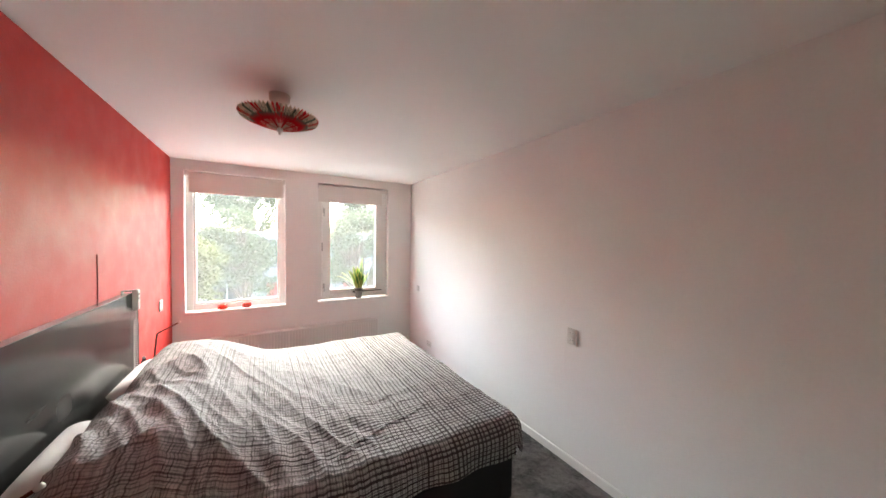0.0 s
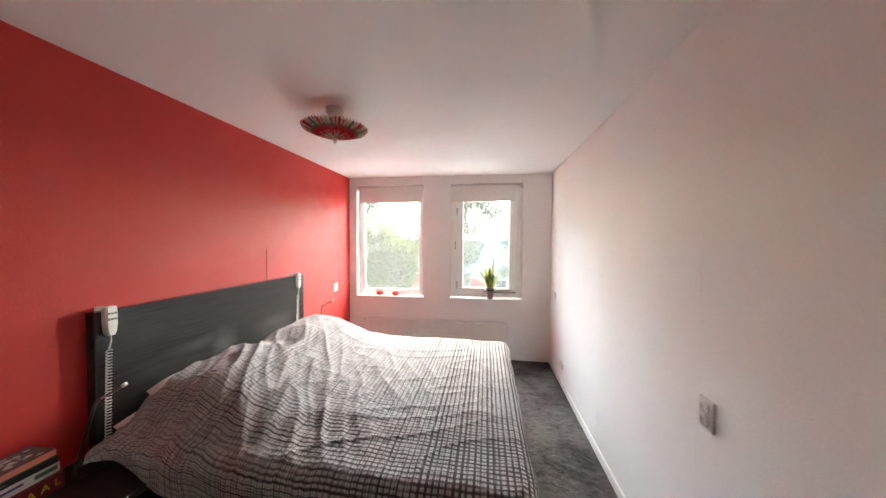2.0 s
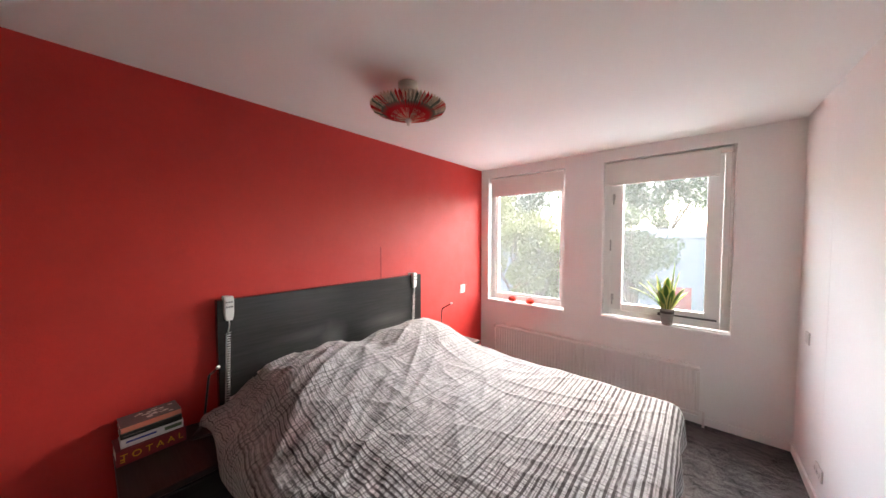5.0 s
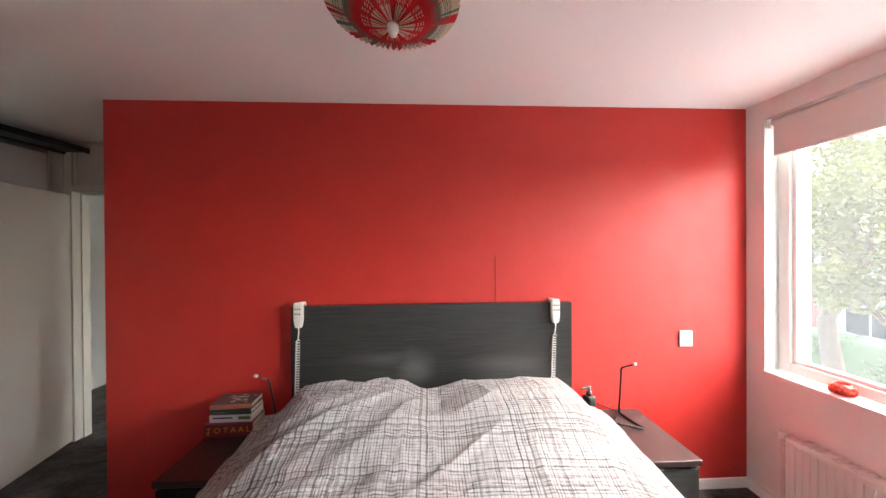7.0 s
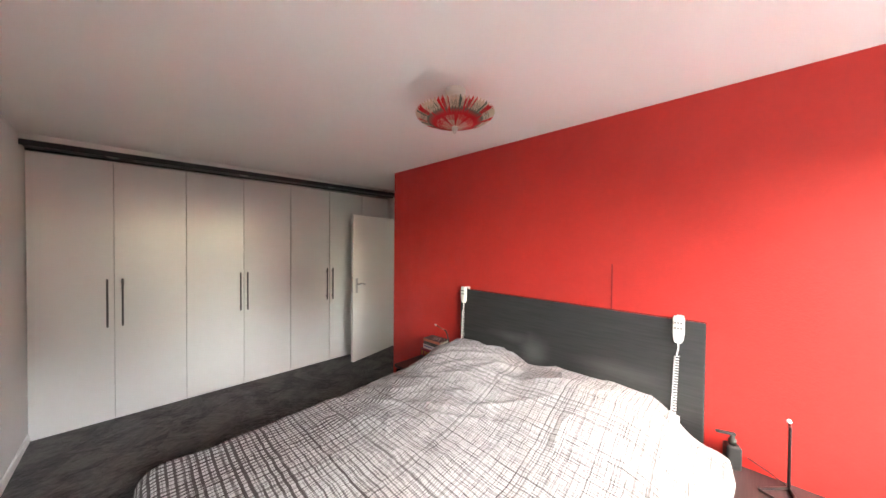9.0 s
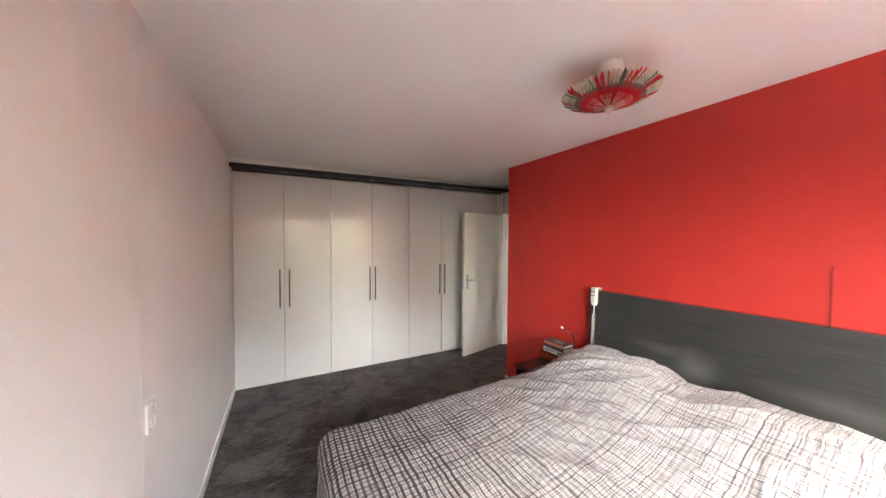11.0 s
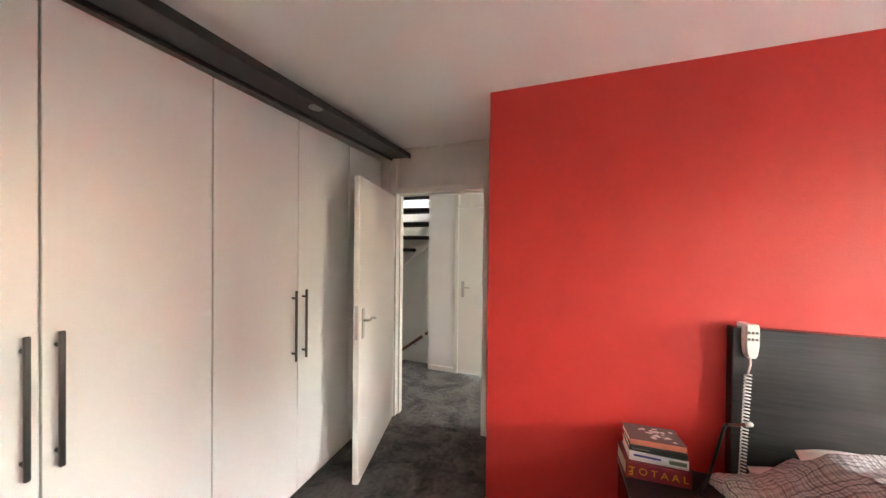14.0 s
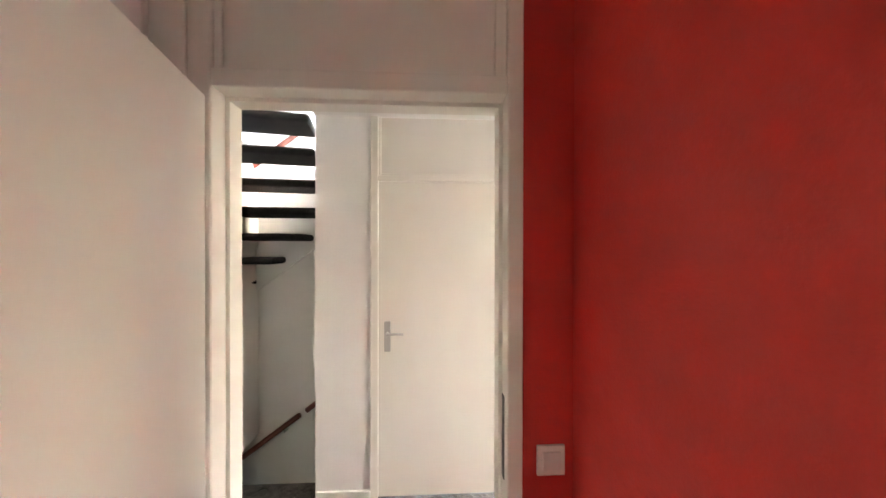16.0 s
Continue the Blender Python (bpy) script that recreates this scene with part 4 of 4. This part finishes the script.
def shade_material():
    """Printed paper: a red middle, cream wedges inside, and a check of cream, grey-green and red at the rim."""
    m = bpy.data.materials.new("printed_paper")
    m.use_nodes = True
    n, l = m.node_tree.nodes, m.node_tree.links
    p = n["Principled BSDF"]
    p.inputs["Roughness"].default_value = 0.6
    uv = n.new("ShaderNodeUVMap"); uv.uv_map = "round"
    sep = n.new("ShaderNodeSeparateXYZ"); l.new(uv.outputs[0], sep.inputs[0])

    def ramp(x, stops):
        r = n.new("ShaderNodeValToRGB"); r.color_ramp.interpolation = "CONSTANT"
        els = r.color_ramp.elements
        while len(els) < len(stops):
            els.new(0.5)
        for e, (at, c) in zip(els, stops):
            e.position, e.color = at, (*c, 1)
        l.new(x, r.inputs[0])
        return r.outputs[0]
    red, cream, green = (0.62, 0.020, 0.030), (0.66, 0.58, 0.46), (0.12, 0.17, 0.13)
    fr = n.new("ShaderNodeMath"); fr.operation = "FRACT"; mu = n.new("ShaderNodeMath"); mu.operation = "MULTIPLY"; mu.inputs[1].default_value = 9.0
    l.new(sep.outputs[0], mu.inputs[0]); l.new(mu.outputs[0], fr.inputs[0])
    rim = ramp(fr.outputs[0], [(0.0, cream), (0.22, green), (0.30, cream), (0.42, red), (0.50, cream), (0.56, red), (0.70, cream), (0.80, red), (0.84, cream)])
    band = ramp(fr.outputs[0], [(0.0, green), (0.45, red), (0.55, green), (0.72, red), (0.8, green)])
    inner = ramp(fr.outputs[0], [(0.0, red), (0.30, cream), (0.55, red), (0.62, cream), (0.82, red), (0.87, cream)])

    def mix(f, a, b):
        q = n.new("ShaderNodeMix"); q.data_type = "RGBA"
        l.new(f, q.inputs[0])
        for k, x in ((6, a), (7, b)):
            if isinstance(x, tuple):
                q.inputs[k].default_value = (*x, 1)
            else:
                l.new(x, q.inputs[k])
        return q.outputs[2]

    def step(lo):
        q = n.new("ShaderNodeMath"); q.operation = "GREATER_THAN"; q.inputs[1].default_value = lo
        l.new(sep.outputs[1], q.inputs[0])
        return q.outputs[0]

    def fade(lo, hi):
        q = n.new("ShaderNodeMapRange"); q.inputs["From Min"].default_value, q.inputs["From Max"].default_value = lo, hi
        l.new(sep.outputs[1], q.inputs["Value"])
        return q.outputs[0]
    c = mix(step(0.27), inner, red)
    for a, b in ((0.31, 0.33), (0.36, 0.375), (0.40, 0.415)):
        c = mix(step(a), c, inner); c = mix(step(b), c, red)
    c = mix(fade(0.52, 0.68), c, band); c = mix(fade(0.68, 0.74), c, rim)
    for a in (0.76, 0.80, 0.845):
        c = mix(step(a), c, band); c = mix(step(a + 0.016), c, rim)
    l.new(c, p.inputs["Base Color"])
    tr = n.new("ShaderNodeBsdfTranslucent"); l.new(c, tr.inputs["Color"])
    ms = n.new("ShaderNodeMixShader"); ms.inputs[0].default_value = 0.45
    l.new(p.outputs[0], ms.inputs[1]); l.new(tr.outputs[0], ms.inputs[2])
    l.new(ms.outputs[0], n["Material Output"].inputs["Surface"])
    return m


LAMP = thing("ceiling_lamp", "ceiling lamp with a pleated red, cream and green paper umbrella shade", "ceiling lamp", at=(-0.045, 2.155, -0.02))
pleats, rings = 62, 10
verts, faces, uvs = [], [], []
nn = pleats * 2
for i in range(rings + 1):
    f = i / rings
    for k in range(nn):
        a = 2 * math.pi * k / nn
        r = 0.018 + (0.206 - 0.018) * f
        off = (0.5 if k % 2 else -0.5) * 0.018 * (0.25 + 0.75 * f)
        zz = 2.262 + 0.062 * f ** 1.3 + off
        rr = r + (0.004 if k % 2 else -0.004) * f
        verts.append((rr * math.cos(a), rr * math.sin(a), zz)); uvs.append((k / nn, f))
for i in range(rings):
    for k in range(nn):
        faces.append((i * nn + k, i * nn + (k + 1) % nn, (i + 1) * nn + (k + 1) % nn, (i + 1) * nn + k))
me = bpy.data.meshes.new("shade")
me.from_pydata(verts, [], faces)
lay = me.uv_layers.new(name="round")
dat = []
for pl in me.polygons:
    ks = [uvs[v] for v in pl.vertices]
    wrap = max(k[0] for k in ks) - min(k[0] for k in ks) > 0.5
    dat += [(k[0] + 1 if wrap and k[0] < 0.5 else k[0], k[1]) for k in ks]
lay.data.foreach_set("uv", np.array(dat).ravel())
me.materials.append(shade_material())
sh = new("shade", me)
sh.parent = LAMP
sh["label"] = "pleated printed paper shade"
cp = part("canopy", lathe([(0.030, 2.405), (0.046, 2.411), (0.054, 2.424), (0.056, H + 0.019)], 28), M_LBASE, LAMP, smooth=False)
part("stem", lathe([(0.014, 2.255), (0.014, 2.416)], 14), M_LBASE, LAMP, smooth=True)
part("finial", lathe([(0.005, 2.226), (0.008, 2.229), (0.009, 2.242), (0.016, 2.244), (0.018, 2.249), (0.016, 2.256)], 20), M_PLASTIC, LAMP, "white screw finial", True)

# ---- sockets and switches ----
def wall_plate(name, at, turn, w, h, holes, label, category):
    """A plate that faces +x before it is turned; its back lies at x = 0."""
    s_ = thing(name, label, category, at=at, turn=turn)
    pl = part("plate", boxes((0.0, 0.010, -w / 2, w / 2, -h / 2, h / 2), bevel=0.003, seg=2), M_PLASTIC, s_)
    for y, z in holes:
        if name == "light_switch":
            part("rocker", boxes((0.010, 0.0145, -w * 0.33, w * 0.33, -h * 0.33, h * 0.33), bevel=0.002), M_PLASTIC, pl)
        else:
            ring = lathe([(0.0215, 0.0), (0.0215, 0.012), (0.0195, 0.013), (0.0190, 0.010), (0.002, 0.010)], 24)
            bmesh.ops.transform(ring, matrix=pose(0.002, y, z, 0, 90, 0), verts=ring.verts)
            part("socket_well", ring, M_PLASTIC, pl, smooth=False)
            for d in (-0.0095, 0.0095):
                part("pin_hole", boxes((0.0118, 0.0124, y + d - 0.0025, y + d + 0.0025, z - 0.0025, z + 0.0025)), M_GREYP, pl)


wall_plate("wall_socket", (XE, 1.515, 0.93), 180, 0.075, 0.115, [(0, 0.025), (0, -0.025)], "white double wall socket on the white wall", "socket")
wall_plate("wall_socket", (XE, 3.68, 0.225), 180, 0.12, 0.07, [(0.028, 0), (-0.028, 0)], "white double wall socket low on the white wall", "socket")
wall_plate("light_switch", (XE, 4.03, 0.92), 180, 0.075, 0.08, [(0, 0)], "white light switch near the window", "switch")
wall_plate("wall_socket", (XR, 3.893, 0.967), 0, 0.085, 0.10, [(0, 0.024), (0, -0.024)], "white double wall socket on the red wall", "socket")
wall_plate("light_switch", (XD, 0.303, 1.0), 0, 0.08, 0.085, [(0, 0)], "cream light switch on the red wall by the door", "switch")

# torn seam and lapped joints of the red wallpaper
M_SEAM = mat("torn_seam", (0.30, 0.010, 0.012), 0.6)
tagged(part("wallpaper_tear", boxes((XR, XR + 0.004, 2.668, 2.676, 1.21, 1.50), bevel=0.0015), M_SEAM), "dark lifted seam in the red wallpaper above the headboard", "wallpaper tear")
for y in (1.063, 1.59):
    setting("trim", boxes((XR, XR + 0.0004, y, y + 0.0016, 0.07, H - 0.002)), M_RED, "fine lapped joint of the red wallpaper", "wallpaper joint")

for y in (1.575, 2.63, 3.68):
    setting("trim", boxes((XE - 0.0004, XE, y, y + 0.0014, 0.07, H - 0.002)), M_WHITE, "fine butt joint of the white wallpaper", "wallpaper joint")

# ---- sill things ----
def tealight(x):
    g = thing("tealight_holder", "small red glass tealight holder on the sill", "candle holder", "red tealight holders", (x, YN + 0.035, WZ0))
    m = M_REDGLASS
    bm = lathe([(0.022, 0.0), (0.036, 0.008), (0.043, 0.028), (0.040, 0.046), (0.030, 0.058), (0.027, 0.058), (0.036, 0.044), (0.038, 0.028), (0.030, 0.012), (0.015, 0.008)], 26)
    part("glass", bm, m, g, smooth=True)
    for k in range(12):
        for r_ in range(3):
            a = 2 * math.pi * (k + 0.5 * (r_ % 2)) / 12
            rr = (0.0405, 0.0425, 0.0385)[r_]
            bmb = bmesh.new()
            bmesh.ops.create_icosphere(bmb, subdivisions=1, radius=0.0075)
            o = part("bead", bmb, m, g)
            o.location = (rr * math.cos(a), rr * math.sin(a), (0.014, 0.029, 0.044)[r_])
    part("candle", lathe([(0.018, 0.009), (0.018, 0.022), (0.003, 0.022)], 18), M_PLASTIC, g, smooth=False)


M_REDGLASS = mat("red_glass", (0.85, 0.10, 0.06), 0.15, 0.1, 60)
M_REDGLASS.node_tree.nodes["Principled BSDF"].inputs["Transmission Weight"].default_value = 0.6
tealight(-0.53)
tealight(-0.30)

PL = thing("potted_plant", "variegated snake plant in a tapered grey pot on the sill", "plant", at=(1.0, YN + 0.02, WZ0))
M_POT = mat("grey_stone_pot", (0.30, 0.275, 0.25), 0.75, 0.2, 30, 0.001, 150)
M_POTBAND = mat("dark_pot_band", (0.06, 0.045, 0.04), 0.6)
M_SOIL = mat("soil", (0.03, 0.022, 0.016), 0.95, 0.4, 60, 0.004, 90)
part("pot", lathe([(0.036, 0.0), (0.039, 0.003), (0.053, 0.130), (0.056, 0.132), (0.057, 0.148), (0.049, 0.148), (0.047, 0.132)], 4 * 8), M_POT, PL, smooth=False)
part("band", lathe([(0.0495, 0.104), (0.0515, 0.105), (0.0535, 0.126), (0.0520, 0.127)], 32), M_POTBAND, PL, "dark band round the pot")
part("soil", lathe([(0.047, 0.13), (0.047, 0.136), (0.02, 0.14)], 24), M_SOIL, PL)


def leaf_material():
    m = bpy.data.materials.new("variegated_leaf")
    m.use_nodes = True
    n, l = m.node_tree.nodes, m.node_tree.links
    p = n["Principled BSDF"]
    p.inputs["Roughness"].default_value = 0.35
    uv = n.new("ShaderNodeUVMap"); uv.uv_map = "leaf"
    sep = n.new("ShaderNodeSeparateXYZ"); l.new(uv.outputs[0], sep.inputs[0])
    no = n.new("ShaderNodeTexNoise"); no.inputs["Scale"].default_value, no.inputs["Detail"].default_value = 14, 3
    l.new(uv.outputs[0], no.inputs["Vector"])
    ad = n.new("ShaderNodeMath"); ad.operation = "MULTIPLY_ADD"; l.new(no.outputs["Fac"], ad.inputs[0]); ad.inputs[1].default_value = 0.35; l.new(sep.outputs[0], ad.inputs[2])
    r = n.new("ShaderNodeValToRGB")
    e = r.color_ramp.elements
    e[0].position, e[0].color = 0.62, (0.09, 0.20, 0.04, 1)
    e[1].position, e[1].color = 0.92, (0.66, 0.64, 0.22, 1)
    l.new(ad.outputs[0], r.inputs[0]); l.new(r.outputs[0], p.inputs["Base Color"])
    tr = n.new("ShaderNodeBsdfTranslucent"); l.new(r.outputs[0], tr.inputs["Color"])
    ms = n.new("ShaderNodeMixShader"); ms.inputs[0].default_value = 0.35
    l.new(p.outputs[0], ms.inputs[1]); l.new(tr.outputs[0], ms.inputs[2]); l.new(ms.outputs[0], n["Material Output"].inputs["Surface"])
    return m


M_LEAF = leaf_material()
rnd = random.Random(5)
LEAVES = [(183, 1.15, .33), (172, .85, .31), (196, .55, .29), (160, .32, .24), (12, .07, .43), (-6, .2, .36), (-24, .55, .25), (22, .75, .22), (-62, .42, .23),
          (238, .5, .22), (95, .1, .30), (-95, .3, .26), (205, .25, .33)]
for k, (deg, lean, length) in enumerate(LEAVES):
    az = radians(deg)
    width = rnd.uniform(0.034, 0.046)
    tw = rnd.uniform(-0.6, 0.6)
    vs, fs, us = [], [], []
    nseg = 10
    px, pz, an = 0.0, 0.0, lean * 0.5
    for i in range(nseg + 1):
        f = i / nseg
        wv = width * (0.55 + 0.9 * f) * (1 - f ** 3.2) ** 0.8 * 0.9
        for j, q in enumerate((-1, 0, 1)):
            ca = tw * f
            vs.append((px - abs(q) * -0.004, q * wv * math.cos(ca), pz + q * wv * math.sin(ca) * 0.5))
            us.append((abs(q), f + k))
        px += math.sin(an) * length / nseg
        pz += math.cos(an) * length / nseg
        an += lean * 0.75 / nseg
    for i in range(nseg):
        for j in range(2):
            a = i * 3 + j
            fs.append((a, a + 1, a + 4, a + 3))
    me = bpy.data.meshes.new("leaf")
    me.from_pydata(vs, [], fs)
    ly = me.uv_layers.new(name="leaf")
    ly.data.foreach_set("uv", np.array([us[q.vertex_index] for q in me.loops]).ravel())
    for f in me.polygons:
        f.use_smooth = True
    me.materials.append(M_LEAF)
    lf = new("leaf", me)
    so = lf.modifiers.new("thickness", "SOLIDIFY"); so.thickness = 0.002
    lf.parent = PL
    lf.matrix_basis = pose(0.02 * math.cos(az), 0.02 * math.sin(az), 0.125, 0, 0, math.degrees(az))

# ---- outside ----
GZ = -2.9
M_GRASS = mat("lawn", (0.055, 0.095, 0.03), 0.9, 0.3, 1.5, 0.02, 40, fine=0.3, fscale=25)
M_BRICKW = mat("pale_render_wall", (0.21, 0.22, 0.235), 0.8, 0.06, 1.5)
M_ROOF = mat("roof_edge", (0.36, 0.37, 0.39), 0.6, 0.05, 2)
M_REDDOOR = mat("red_outdoor_paint", (0.35, 0.06, 0.05), 0.5)
M_DARKGLASS = mat("dark_glazing", (0.03, 0.035, 0.04), 0.08)
M_BARK = mat("bark", (0.10, 0.075, 0.055), 0.9, 0.3, 12, 0.02, 30)
M_HEDGE = mat("hedge_leaf", (0.04, 0.08, 0.025), 0.7, 0.35, 5)
setting("ground", boxes((-400, 400, 4.65, 800, GZ - 0.3, GZ)), M_GRASS, "green lawn behind the house", "ground")
# out of view; kept this pale to bounce skylight up onto the bedroom ceiling
M_PAVE = mat("grey_concrete_paving", (0.56, 0.555, 0.545), 0.85, 0.12, 0.8, 0.004, 30, fine=0.1, fscale=12)
setting("pavement", boxes((-30, 30, 4.7, 14.6, GZ, GZ + 0.06)), M_PAVE, "pale grey concrete paving below the windows", "pavement")
bld = thing("garage_building", "long low pale building with a flat roof and red doors", "building", kind="structure")
part("wall", boxes((-14, 22, 19.0, 26, GZ, 1.55)), M_BRICKW, bld)
part("roof", boxes((-14.3, 22.3, 18.7, 26.3, 1.55, 1.95), bevel=0.03), M_ROOF, bld)
for k, x in enumerate(range(-12, 21, 4)):
    part("door", boxes((x, x + 1.0, 18.95, 19.0, GZ, GZ + 2.1), bevel=0.02), M_REDDOOR, bld)
    wdw = part("window", boxes((x + 1.5, x + 3.0, 18.94, 19.0, GZ + 0.9, GZ + 2.1), bevel=0.02), M_ROOF, bld)
    part("pane", boxes((x + 1.57, x + 2.21, 18.925, 18.94, GZ + 0.97, GZ + 2.03), (x + 2.28, x + 2.93, 18.925, 18.94, GZ + 0.97, GZ + 2.03)), M_DARKGLASS, wdw)


def leaf_cloud(name, centres, count, size, material, parent, seed):
    """Many small leaves scattered in uneven clumps."""
    rg = np.random.default_rng(seed)
    vs, fs = [], []
    cs = np.array([c[:3] for c in centres]); rs = np.array([c[3] for c in centres])
    pick = rg.choice(len(cs), count, p=rs ** 2 / (rs ** 2).sum())
    d = rg.normal(size=(count, 3)); d /= np.linalg.norm(d, axis=1)[:, None]
    p = cs[pick] + d * (rs[pick] * rg.uniform(0.45, 1.1, count))[:, None] * np.array([1, 1, 0.8])
    u = rg.normal(size=(count, 3)); u /= np.linalg.norm(u, axis=1)[:, None]
    w = np.cross(u, rg.normal(size=(count, 3))); w /= np.linalg.norm(w, axis=1)[:, None]
    s_ = size * rg.uniform(0.6, 1.4, count)[:, None]
    quad = np.stack([p - u * s_, p - w * s_ * 0.55, p + u * s_, p + w * s_ * 0.55], 1).reshape(-1, 3)
    me = bpy.data.meshes.new(name)
    me.from_pydata(quad.tolist(), [], np.arange(count * 4).reshape(-1, 4).tolist())
    me.materials.append(material)
    ob = new(name, me)
    ob.parent = parent
    return ob


def foliage(name, base):
    m = mat(name, base, 0.6, 0.35, 1.2, fine=0.2, fscale=6)
    n, l = m.node_tree.nodes, m.node_tree.links
    p = n["Principled BSDF"]
    tr = n.new("ShaderNodeBsdfTranslucent")
    l.new(p.inputs["Base Color"].links[0].from_socket, tr.inputs["Color"])
    ms = n.new("ShaderNodeMixShader"); ms.inputs[0].default_value = 0.45
    l.new(p.outputs[0], ms.inputs[1]); l.new(tr.outputs[0], ms.inputs[2]); l.new(ms.outputs[0], n["Material Output"].inputs["Surface"])
    return m


M_LEAF_Y = foliage("yellow_green_leaves", (0.105, 0.115, 0.028))
M_LEAF_G = foliage("grey_green_leaves", (0.065, 0.085, 0.038))
M_LEAF_D = foliage("dark_green_leaves", (0.042, 0.066, 0.028))


def tree(at, height, crown_r, crown_z, count, size, material, seed, label):
    t = thing("tree", label, "tree", "garden trees", at)
    rg = random.Random(seed)
    trunk_r = 0.035 * height ** 0.9
    pts = [(0.12 * rg.uniform(-1, 1) * k, 0.12 * rg.uniform(-1, 1) * k, height * 0.8 * k / 5) for k in range(6)]
    bm = bmesh.new()
    def limb(points, r0, r1):
        rings = []
        for k, q in enumerate(points):
            r = r0 + (r1 - r0) * k / (len(points) - 1)
            rings.append([bm.verts.new((q[0] + r * math.cos(a), q[1] + r * math.sin(a), q[2])) for a in (2 * math.pi * i / 8 for i in range(8))])
        for a, b in zip(rings, rings[1:]):
            for k in range(8):
                bm.faces.new((a[k], a[(k + 1) % 8], b[(k + 1) % 8], b[k]))
    limb(pts, trunk_r, trunk_r * 0.25)
    cents = []
    for k in range(34):
        az, el = rg.uniform(0, 6.28), rg.uniform(-0.5, 1.0)
        rr = crown_r * rg.uniform(0.45, 0.95)
        c = (rr * math.cos(az) * math.cos(el), rr * math.sin(az) * math.cos(el), crown_z + crown_r * 1.15 * math.sin(el) * rg.uniform(0.5, 1.0))
        cents.append((*c, crown_r * rg.uniform(0.16, 0.36)))
        s0 = pts[rg.randint(2, 4)]
        limb([s0, [(p + q) / 2 + rg.uniform(-0.1, 0.1) for p, q in zip(s0, c)], c], trunk_r * 0.35, 0.012)
    part("trunk", bm, M_BARK, t, smooth=True)
    leaf_cloud("crown", cents, count, size, material, t, seed)


tree((-2.5, 9.4, GZ), 5.4, 1.45, 3.7, 14000, 0.05, M_LEAF_Y, 1, "young tree with yellow-green leaves")
tree((-0.9, 14.5, GZ), 5.0, 1.9, 3.7, 14000, 0.055, M_LEAF_G, 2, "spreading ornamental tree with pale leaves")
tree((3.4, 13.0, GZ), 5.2, 2.0, 3.7, 14000, 0.055, M_LEAF_G, 3, "spreading ornamental tree with pale leaves")
tree((-6.2, 12.5, GZ), 8.0, 2.5, 5.2, 16000, 0.065, M_LEAF_Y, 4, "tall slender tree with thin yellow-green leaves")
tree((-0.8, 30.0, GZ), 14.0, 3.9, 8.2, 14000, 0.12, M_LEAF_D, 5, "tall dark tree behind the low building")
tree((-12.0, 31.0, GZ), 13.0, 4.5, 8.5, 12000, 0.13, M_LEAF_D, 6, "tall dark tree behind the low building")
tree((9.5, 32.0, GZ), 12.0, 4.0, 7.5, 12000, 0.13, M_LEAF_D, 7, "tall dark tree behind the low building")
hd = thing("hedge", "long clipped green hedge across the lawn", "hedge", kind="structure")
part("hedge_core", boxes((-14, 18, 15.9, 16.9, GZ, GZ + 1.35), bevel=0.1, seg=2), M_HEDGE, hd)
leaf_cloud("leaves", [(x * 0.5, 15.9 + 0.25 * (x % 3), GZ + 0.35 + 0.4 * (x % 4) * 0.75, 0.42) for x in range(-28, 36)], 9000, 0.05, M_HEDGE, hd, 11)["kind"] = "stuff"
